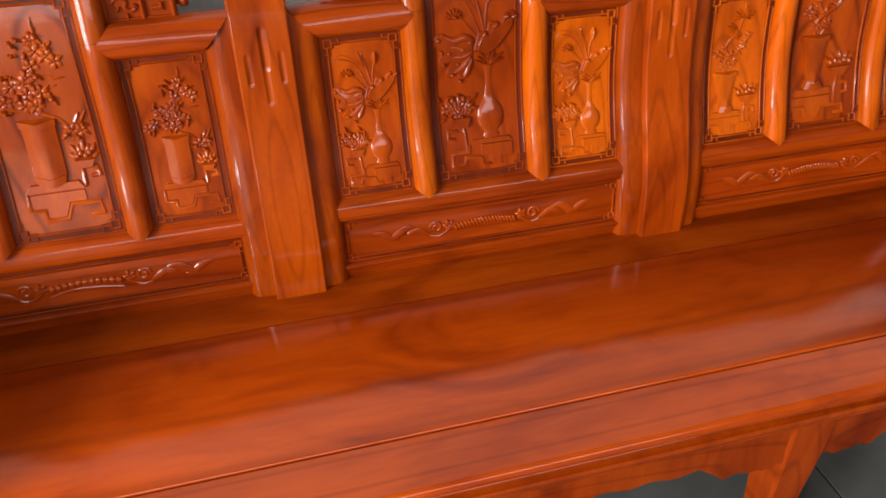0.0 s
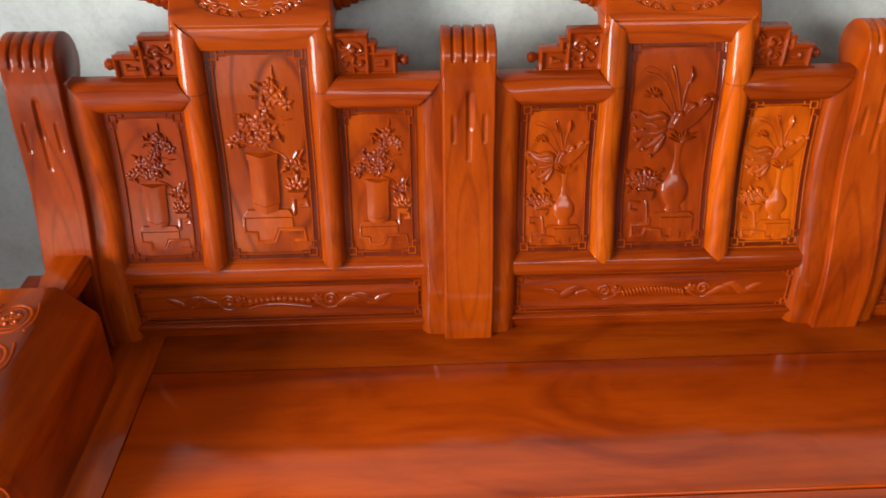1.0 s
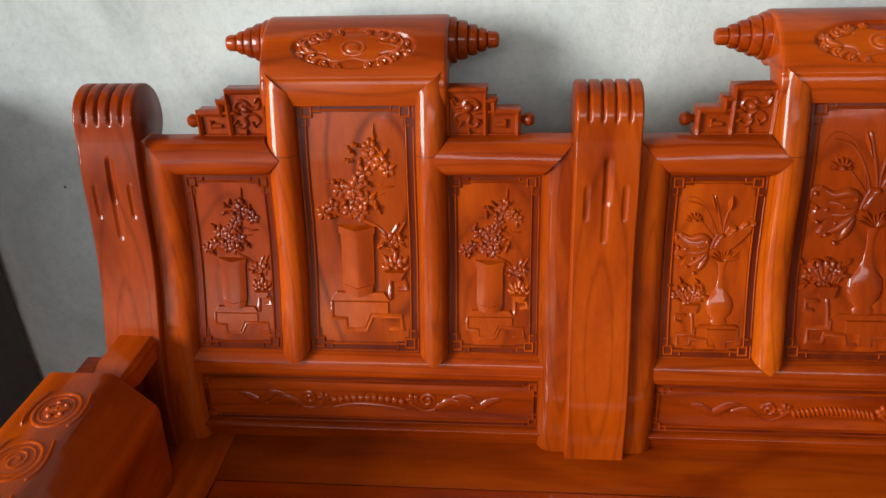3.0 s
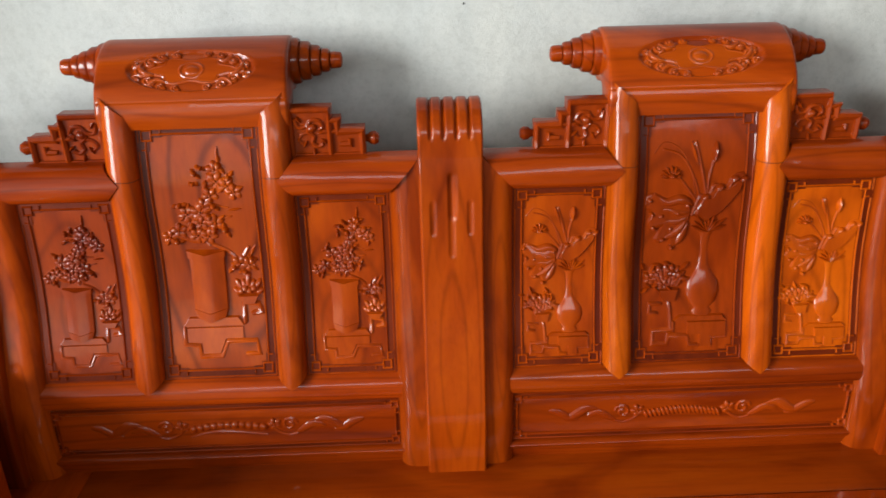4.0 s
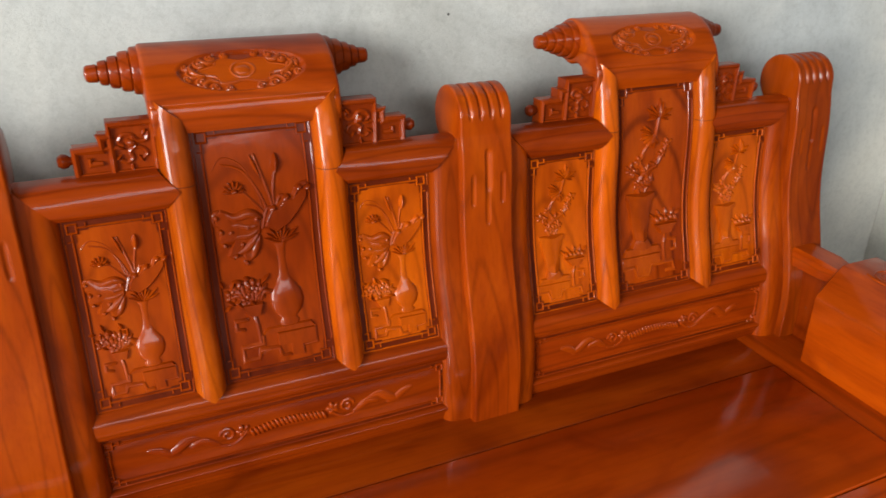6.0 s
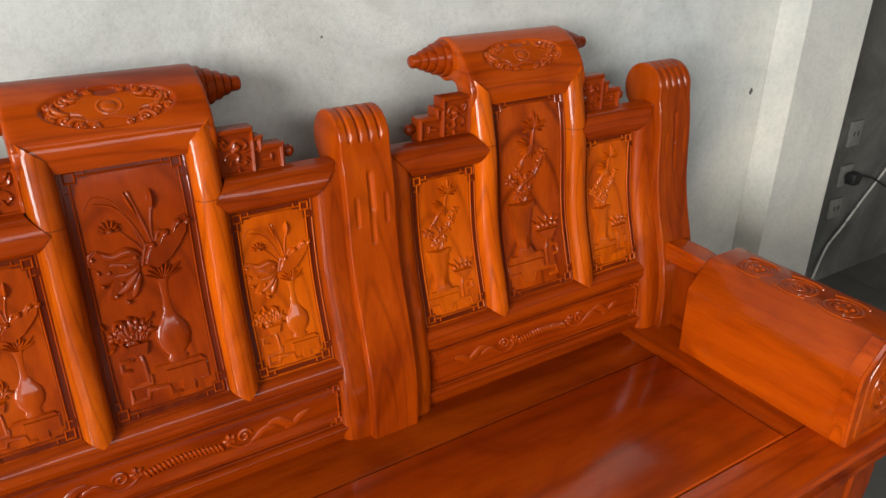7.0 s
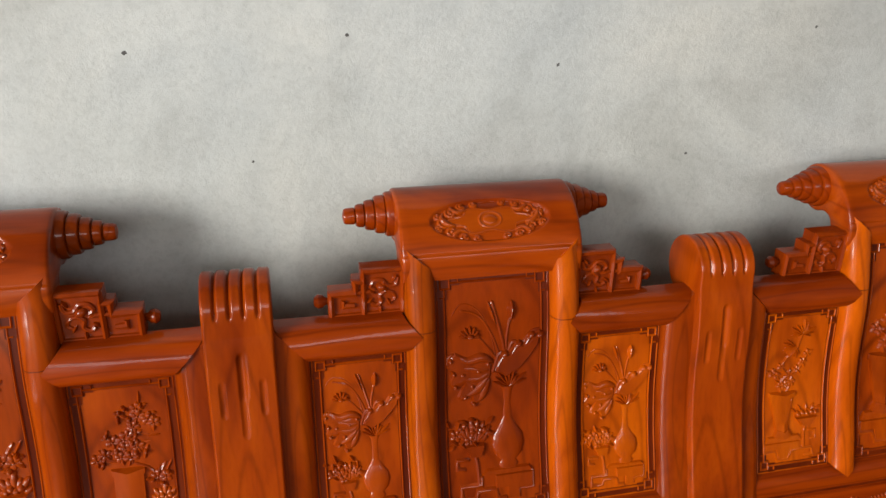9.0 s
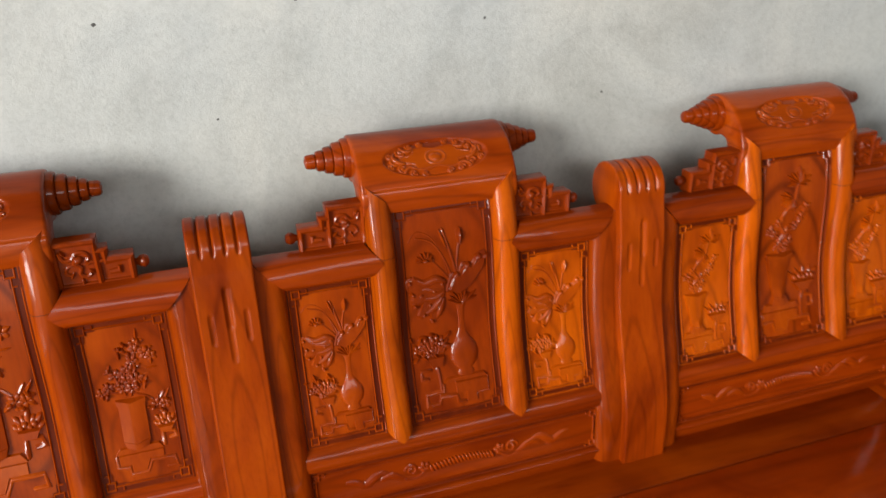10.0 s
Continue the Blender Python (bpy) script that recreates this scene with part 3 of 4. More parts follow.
def lotus_vase(xc, z0, w, h, parent, rnd, tone):
    k = w / 0.15
    place = on_back(xc, z0)
    p = scaled(None, w, h)
    c = Carver(place)
    side = [(.075, .165), (.10, .19), (.075, .205), (.14, .235), (.165, .275), (.15, .315), (.09, .35), (.045, .385), (.035, .45), (.045, .505), (.07, .525)]
    rows = []
    for du, v in side:
        rows.append([place(*p(.64 + du * math.cos(q), v), 0.036 * w / 0.15 * du * math.sin(q) * 1.25 - 0.0005) for q in [math.pi * i / 10 for i in range(11)]])
    c.grid(rows)
    c.tube([p(.55, .268), p(.64, .262), p(.73, .268)], 0.0016 * k, steps=3)
    part("vase", c, tone, parent)
    c = Carver(place)
    c.plate([p(.36, .155), p(.42, .178), p(.84, .178), p(.88, .155)], 0.0045 * k, 0.0012)
    c.plate([p(.50, .15), p(.88, .15), p(.88, .085), p(.74, .085), p(.74, .045), p(.62, .045), p(.62, .095), p(.50, .095)], 0.003 * k, 0.001)
    c.tube([p(.36, .155), p(.36, .115), p(.16, .115), p(.16, .06), p(.30, .06), p(.32, .09), p(.50, .09), p(.52, .05), p(.62, .05)], 0.0034 * k)
    c.tube([p(.88, .155), p(.88, .08), p(.74, .08), p(.74, .04)], 0.0022 * k)
    part("stand", c, tone, parent)
    c = Carver(place)
    c.tube([p(.34, .115), p(.33, .20), p(.31, .25)], 0.0032 * k)
    c.plate([p(.20, .29), p(.41, .29), p(.37, .235), p(.26, .235)], 0.006 * k, 0.0015)
    c.tube([p(.26, .225), p(.13, .225), p(.13, .19), p(.22, .185)], 0.0034 * k)
    for i in range(5):
        c.blossom(*p(.13 + .066 * i, .335 + .030 * math.sin(i * 2.4)), 0.0110 * k, 0.0070 * k, i * 1.3)
    for i in range(8):
        a, u = 2.7 - 0.33 * i, .22 + .024 * i
        c.swoosh([p(u, .29), p(u + .04 * math.cos(a), .33), p(u + .10 * math.cos(a), .29 + .09 * math.sin(a)), p(u + .15 * math.cos(a), .29 + .105 * math.sin(a))], 0.0046 * k, 0.9)
    for i in range(14):
        u, v = rnd.uniform(.07, .42), rnd.uniform(.29, .40)
        c.leaf(*p(u, v), (0.012 + 0.009 * rnd.random()) * k, 0.0062 * k, 0.0072 * k, rnd.random() * 6.28)
    for i in range(8):
        c.leaf(*p(.22 + .02 * i, .33), 0.018 * k, 0.006 * k, 0.006 * k, 0.5 + 0.33 * i)
    part("potted_plant", c, tone, parent)
    c = Carver(place)
    for i in range(9):
        c.leaf(*p(.65, .525), (0.028 + 0.006 * math.sin(i * 2.3)) * k, 0.0052 * k, 0.0055 * k, 0.35 + 2.4 * i / 8)
    # stems
    c.tube([p(.64, .55), p(.52, .66), p(.30, .78), p(.26, .80)], 0.0022 * k, steps=5)
    c.tube([p(.64, .55), p(.60, .70), p(.48, .90)], 0.0027 * k, steps=5)
    c.tube([p(.65, .55), p(.62, .72), p(.66, .83)], 0.0024 * k, steps=5)
    c.tube([p(.60, .60), p(.50, .74), p(.36, .84), p(.18, .87)], 0.0019 * k, steps=5)
    c.tube([p(.60, .57), p(.42, .62), p(.22, .64)], 0.0022 * k, steps=5)
    c.leaf(*p(.66, .81), 0.030 * k, 0.012 * k, 0.009 * k, 1.5)
    c.leaf(*p(.52, .80), 0.036 * k, 0.006 * k, 0.005 * k, 1.9)
    # open flower
    for i in range(7):
        c.leaf(*p(.27, .76), 0.016 * k, 0.007 * k, 0.007 * k, 0.1 + 0.49 * i)
    c.dome(*p(.27, .765), 0.006 * k, 0.004 * k, 0.008 * k)
    # folded leaf, with rolled rim
    c.plate([p(.50, .60), p(.56, .67), p(.70, .715), p(.84, .73), p(.90, .765), p(.97, .76), p(.94, .70), p(.86, .65), p(.76, .60), p(.62, .565)], 0.0050 * k, 0.004 * k)
    c.tube([p(.49, .59), p(.55, .675), p(.62, .665), p(.68, .72), p(.78, .71), p(.86, .755), p(.96, .765)], 0.0030 * k, steps=4)
    for a, b in ((.70, .69), (.80, .68), (.74, .62)):
        c.tube([p(.60, .61), p(a, b)], 0.0009 * k)
    # drooping leaf, torn into curling lobes
    c.plate([p(.49, .640), p(.38, .675), p(.25, .670), p(.13, .700), p(.06, .680), p(.05, .630), p(.11, .610), p(.06, .570), p(.10, .535), p(.19, .545), p(.14, .500), p(.20, .475), p(.27, .500), p(.31, .450), p(.38, .470), p(.43, .540), p(.48, .580)], 0.0030 * k, 0.0035 * k, 0.0020 * k)
    for line, r in (((.50, .635, .38, .665, .24, .655, .13, .690), .0095), ((.48, .615, .36, .610, .24, .625, .10, .610), .0085), ((.47, .600, .36, .575, .22, .575, .12, .550), .0085),
                    ((.45, .585, .38, .545, .30, .515, .20, .500), .0095), ((.46, .575, .42, .530, .38, .490, .32, .465), .0080), ((.13, .690, .07, .680, .06, .640, .10, .625), .0050)):
        c.swoosh([p(line[q], line[q + 1]) for q in range(0, 8, 2)], r * k * 0.8, 0.72)
    for a, v in ((.08, .665), (.11, .605), (.20, .600), (.13, .548), (.22, .498), (.31, .462), (.35, .610), (.44, .640), (.29, .545)):
        c.dome(*p(a, v), 0.0048 * k, 0.0040 * k, 0.0056 * k, a * 17, 8)
    # thin stem arching over
    c.tube([p(.52, .66), p(.47, .76), p(.36, .86), p(.20, .895), p(.10, .850)], 0.0012 * k, steps=5)
    c.tube([p(.53, .62), p(.60, .672), p(.66, .668), p(.72, .708), p(.79, .702), p(.85, .742), p(.95, .762)], 0.0034 * k, steps=4, tall=1.4)
    for a, v in ((.60, .675), (.73, .712), (.86, .748), (.94, .745)):
        c.dome(*p(a, v), 0.0070 * k, 0.0046 * k, 0.0070 * k, 0.5, 8)
    part("lotus_spray", c, tone, parent)


def lily_vase(xc, z0, w, h, parent, rnd, tone):
    k = w / 0.15
    place = on_back(xc, z0)
    p = scaled(None, w, h)
    c = Carver(place)
    c.facets([(p(.235, .245), p(.145, .455), -0.0006), (p(.24, .245), p(.15, .455), 0.0048 * k), (p(.33, .236), p(.33, .443), 0.0105 * k), (p(.405, .245), p(.485, .455), 0.0048 * k), (p(.41, .245), p(.49, .455), -0.0006)])
    c.facets([(p(.125, .450), p(.125, .478), -0.0006), (p(.13, .450), p(.13, .478), 0.0066 * k), (p(.33, .436), p(.33, .466), 0.0124 * k), (p(.51, .450), p(.51, .476), 0.0066 * k), (p(.515, .450), p(.515, .476), -0.0006)])
    c.facets([(p(.19, .205), p(.235, .247), -0.0006), (p(.195, .205), p(.24, .247), 0.0066 * k), (p(.33, .196), p(.33, .238), 0.0120 * k), (p(.46, .205), p(.405, .247), 0.0066 * k), (p(.465, .205), p(.41, .247), -0.0006)])
    part("vase", c, tone, parent)
    c = Carver(place)
    c.plate([p(.05, .165), p(.11, .203), p(.58, .203), p(.62, .165)], 0.0046 * k, 0.0012)
    c.plate([p(.07, .160), p(.60, .160), p(.60, .110), p(.44, .110), p(.42, .060), p(.26, .060), p(.24, .115), p(.07, .115)], 0.0028 * k, 0.001)
    c.tube([p(.06, .165), p(.06, .105), p(.22, .105), p(.26, .055), p(.42, .055), p(.46, .105), p(.78, .105), p(.80, .060), p(.66, .060)], 0.0034 * k)
    part("stand", c, tone, parent)
    c = Carver(place)
    c.tube([p(.66, .105), p(.66, .200), p(.70, .255)], 0.0036 * k)
    c.tube([p(.72, .215), p(.84, .212), p(.84, .165), p(.76, .160)], 0.0032 * k)
    c.plate([p(.52, .305), p(.86, .305), p(.80, .278), p(.76, .250), p(.62, .250), p(.58, .278)], 0.0075 * k, 0.0018)
    c.tube([p(.52, .308), p(.69, .302), p(.86, .308)], 0.0026 * k)
    for i in range(5):
        u = .56 + .066 * i
        c.dome(*p(u, .328 + .006 * (i % 2)), 0.0060 * k, 0.0062 * k, 0.0080 * k, 0, 8)
        c.leaf(*p(u, .330), 0.019 * k, 0.0070 * k, 0.0060 * k, 2.5 - 0.46 * i)
    part("potted_plant", c, tone, parent)
    c = Carver(place)
    # twisted stems with a loop, a drooping bloom and a head of long petals
    c.tube([p(.31, .475), p(.28, .53), p(.38, .58), p(.52, .61), p(.60, .66), p(.66, .72)], 0.0046 * k, steps=5)
    c.tube([p(.38, .475), p(.44, .53), p(.36, .60), p(.30, .64), p(.36, .70), p(.48, .74), p(.52, .80), p(.55, .86)], 0.0038 * k, steps=5)
    c.tube([p(.34, .54), p(.22, .58), p(.16, .61)], 0.0026 * k, steps=4)
    for i in range(11):
        c.leaf(*p(.545, .850), (0.021 + 0.005 * (i % 3)) * k, 0.0056 * k, 0.0066 * k, -0.3 + 0.36 * i)
    for i in range(9):
        c.leaf(*p(.455, .775), (0.024 + 0.004 * (i % 2)) * k, 0.0060 * k, 0.0070 * k, 2.5 + 0.34 * i)
    for u, v, r in ((.16, .605, 1), (.23, .585, .9), (.28, .645, .9), (.60, .665, 1), (.66, .715, 1), (.40, .585, 1.1), (.36, .515, 1.2), (.45, .535, 1), (.29, .525, 1), (.52, .615, .9)):
        turn = rnd.random() * 6
        c.blossom(*p(u, v), 0.0105 * k * r, 0.0064 * k, turn)
        c.leaf(*p(u, v), 0.015 * k, 0.0062 * k, 0.0050 * k, turn)
    part("lily_spray", c, tone, parent)


def strip_carving(xc, w, h, z0, kind, parent, rnd):
    place = on_back(xc, z0)
    fret_corners(place, w, h, 0.0062, 0.0016, CARVED[WOOD_ALONG], parent, 0.0060, 0.0096, 1.8)
    c = Carver(place)
    m = h / 2
    for s in (-1, 1):
        # long curling leaves towards the ends
        c.swoosh([(s * .196, m + .008), (s * .180, m + .004), (s * .165, m - .006), (s * .150, m - .010)], 0.0068, 0.32)
        c.swoosh([(s * .172, m - .010), (s * .155, m + .000), (s * .140, m + .010), (s * .122, m + .006)], 0.0080, 0.32)
        c.swoosh([(s * .140, m - .004), (s * .122, m + .002), (s * .108, m - .006), (s * .096, m - .012)], 0.0068, 0.32)
        c.tube([(s * (.088 + .012 * (1 - i / 15) * math.cos(i * .7)), m + .003 + .012 * (1 - i / 15) * math.sin(i * .7)) for i in range(13)], 0.0024, tall=0.9)
        c.tube([(s * .100, m - .012), (s * .085, m - .015), (s * .070, m - .008), (s * .060, m + .004)], 0.0026, steps=5, tall=0.8)
        c.blossom(s * .066, m + .004, 0.0105, 0.0046, 0.6 * s)
    if kind == "braid":
        for i in range(18):
            u = -.053 + .0062 * i
            c.dome(u, m + .007 * math.cos(u * 28) - .004, 0.0036, 0.0088, 0.0030, 0.45, 8)
    else:
        for i in range(11):
            u = -.050 + .0100 * i
            c.dome(u, m + .008 * math.cos(u * 24) - .003, 0.0062, 0.0068, 0.0036, i * 0.4, 9)
        c.tube([(-.056, m - .014), (-.02, m - .006), (.02, m - .008), (.056, m - .014)], 0.0020, steps=6, tall=0.8)
    part("scrolling_vine", c, CARVED[WOOD_ALONG], parent)


# ---- the rolled crest: a board whose head curls back
CREST = [(0.066, 0.930), (0.0635, 0.945), (0.065, 0.958), (0.069, 0.970), (0.076, 0.985), (0.086, 1.000), (0.099, 1.015), (0.115, 1.027), (0.133, 1.035), (0.151, 1.0375),
         (0.169, 1.033), (0.183, 1.021), (0.190, 1.004), (0.188, 0.985), (0.178, 0.969), (0.162, 0.960), (0.146, 0.957), (0.128, 0.962), (0.112, 0.955), (0.104, 0.930)]


CREST_LINE = spline([Vector((y, z if z < 0.96 else 0.96 + (z - 0.96) * 0.89)) for y, z in CREST], 6)
REACH = [0.0]
for a, b in zip(CREST_LINE, CREST_LINE[1:]):
    REACH.append(REACH[-1] + (b - a).length)
OVAL_AT, OVAL_A, OVAL_B, OVAL_DEEP = 0.080, 0.081, 0.0305, 0.0048


def crest_at(s):
    """Point and outward normal a distance s up the crest's face."""
    k = 1
    while k < len(REACH) - 2 and s > REACH[k]:
        k += 1
    a, b = CREST_LINE[k - 1], CREST_LINE[k]
    d = (b - a).normalized()
    return a + d * (s - REACH[k - 1]), Vector((-d.y, d.x))


def crest_geo(xc, half=0.123):
    """The board, with an oval sunk into its face."""
    g, rows = Geo(), []
    fine = [0.11 * (i / 72 * 2 - 1) for i in range(73)]
    across = [(-half, 0.004), (-half + 0.002, 0.001), (-half + 0.005, 0)] + [(u, 0) for u in fine] + [(half - 0.005, 0), (half - 0.002, 0.001), (half, 0.004)]
    face = [0.0015 * i for i in range(int(0.125 / 0.0015))]
    along = face + [r for r in REACH if r > face[-1] + 0.002]
    for u, tuck in across:
        row = []
        for s in along:
            q, nrm = crest_at(s)
            away = math.hypot(u / OVAL_A, (s - OVAL_AT) / OVAL_B)
            cut = tuck + OVAL_DEEP * ease((1.02 - away) / 0.07)
            if 0.0355 < s < 0.0372:
                cut += 0.0009
            row.append((xc + u, q.x - nrm.x * cut, q.y - nrm.y * cut))
        rows.append(row)
    g.grid(rows, closed=True)
    n = len(along)
    g.f += [tuple(range(n)), tuple(range((len(rows) - 1) * n, len(rows) * n))[::-1]]
    return g


def crest_medallion(xc, parent):
    def place(u, v, h):
        q, nrm = crest_at(v)
        h -= OVAL_DEEP
        return (xc + u, q.x + nrm.x * h, q.y + nrm.y * h)
    c, m = Carver(place), OVAL_AT
    cloud = []
    for i in range(64):
        q = 2 * math.pi * i / 64
        k = 1 + 0.16 * math.cos(6 * q) + 0.05 * math.cos(2 * q)
        cloud.append((0.047 * k * math.cos(q), m + 0.0185 * k * math.sin(q)))
    c.plate(cloud, 0.0016, 0.0016)
    c.tube(cloud, 0.0024, closed=True)
    c.tube([(0.0150 * math.cos(2 * math.pi * i / 24), m + 0.0115 * math.sin(2 * math.pi * i / 24)) for i in range(24)], 0.0026, closed=True)
    c.dome(0, m, 0.0110, 0.0085, 0.0022, 0, 14)
    for sx in (-1, 1):
        c.swoosh([(sx * .046, m - .006), (sx * .058, m - .004), (sx * .066, m + .006), (sx * .060, m + .016)], 0.0042, 1.0)
        c.swoosh([(sx * .030, m + .018), (sx * .042, m + .013), (sx * .052, m + .020), (sx * .046, m + .025)], 0.0036, 1.0)
        c.swoosh([(sx * .030, m - .018), (sx * .042, m - .013), (sx * .052, m - .020), (sx * .046, m - .025)], 0.0036, 1.0)
        for u, v, r in ((.064, 0, .0085), (.054, .014, .0078), (.054, -.014, .0078), (.038, .0225, .0062), (.038, -.0225, .0062), (.071, .009, .0050), (.071, -.009, .0050), (.020, .0255, .0050), (.020, -.0255, .0050)):
            c.tube([(sx * u + r * (1 - i / 14) * math.cos(i * 0.75 * sx), m + v + r * (1 - i / 14) * math.sin(i * 0.75 * sx)) for i in range(12)], 0.0026, tall=1.1)
            c.dome(sx * u, m + v, r * 0.45, r * 0.45, 0.0032, 0, 8)
    part("medallion", c, CARVED[WOOD_CREST], parent, "sunken oval cloud-scroll carving")


def finial_geo(xc, side):
    """A stepped, tapering end of the crest's roll."""
    g, rows = Geo(), []
    steps = ((0.0310, 0.017), (0.0262, 0.014), (0.0210, 0.013), (0.0162, 0.012), (0.0115, 0.016))
    x = 0.116
    outline = [(x, 0.0)]
    for r, length in steps:
        outline += [(x, r - 0.0022), (x + 0.0015, r), (x + length - 0.004, r - 0.0006), (x + length - 0.001, r - 0.0022), (x + length, r - 0.005)]
        x += length
    outline.append((x + 0.001, 0.0))
    for px, r in outline:
        rows.append([(xc + side * px, 0.150 + r * math.cos(2 * math.pi * i / 28), 0.995 + r * math.sin(2 * math.pi * i / 28)) for i in range(28)])
    return g.grid(rows, closed=True)


def step_ornament(xc, side, parent):
    """A stepped key-pattern bracket on the shoulder rail."""
    y0, y1 = 0.074, 0.096
    def q(a, b):
        return xc + side * a, b
    g = Geo()
    outline = [(0.118, 0.884), (0.217, 0.884), (0.217, 0.922), (0.186, 0.922), (0.186, 0.936), (0.175, 0.936), (0.175, 0.951), (0.118, 0.951)]
    prism(g, [q(a, b) for a, b in outline], y0, y1, "y")
    ob = part("stepped_bracket", g, CARVED[WOOD_RED], parent)
    c = Carver(lambda u, v, h: (xc + side * u, y0 - h, v))
    def line(*pts, r=0.0044):
        c.tube(pts, r, ends=1, tall=1.2)
    line((0.121, 0.887), (0.121, 0.948), (0.172, 0.948), (0.172, 0.934), (0.183, 0.934), (0.183, 0.919), (0.214, 0.919), (0.214, 0.887))
    line((0.121, 0.887), (0.214, 0.887), r=0.0034)
    line((0.172, 0.934), (0.172, 0.887))
    line((0.183, 0.919), (0.163, 0.919), r=0.0034)
    line((0.198, 0.909), (0.198, 0.901), (0.184, 0.901), r=0.0034)
    # a scrolling dragon-like vine
    c.tube([(.127, .938), (.131, .926), (.141, .926), (.148, .934), (.158, .934), (.163, .926), (.157, .921)], 0.0030, steps=4, tall=1.1)
    c.tube([(.147, .932), (.144, .920), (.151, .913), (.149, .904), (.156, .899), (.163, .903)], 0.0032, steps=4, tall=1.1)
    c.tube([(.146, .918), (.136, .916), (.131, .908), (.138, .902)], 0.0026, steps=4, tall=1.1)
    c.dome(.149, .924, 0.0075, 0.0060, 0.0050, 0.4, 9)
    for a, b, turn in ((.155, .916, 0.3), (.142, .908, 4.2), (.150, .898, 4.8), (.136, .931, 2.2), (.160, .910, 5.6)):
        c.leaf(a, b, 0.012, 0.0052, 0.0060, turn)
    part("key_fret", c, CARVED[WOOD_RED], ob)
    k = Geo()
    rows = []
    for px, r in ((0.214, 0.004), (0.221, 0.0055), (0.224, 0.0085), (0.230, 0.0095), (0.235, 0.006), (0.236, 0.0)):
        rows.append([(xc + side * px, 0.085 + r * math.cos(2 * math.pi * i / 14), 0.905 + r * math.sin(2 * math.pi * i / 14)) for i in range(14)])
    k.grid(rows, closed=True)
    part("knob", k, WOOD_RED, ob)


# ---- one bay of the back
def panel_plate(xc, w, z0, z1):
    g = Geo()
    n = 26
    rows = []
    for i in range(n + 1):
        z = z0 - 0.006 + (z1 - z0 + 0.012) * i / n
        rows.append([(xc - w / 2 - 0.006, lean(z) + 0.017, z), (xc - w / 2 - 0.006, lean(z) + SINK, z), (xc + w / 2 + 0.006, lean(z) + SINK, z), (xc + w / 2 + 0.006, lean(z) + 0.017, z)])
    g.grid(rows, closed=True)
    k = 4 * n
    g.f += [(0, 1, 2, 3), (k, k + 1, k + 2, k + 3)]
    return g


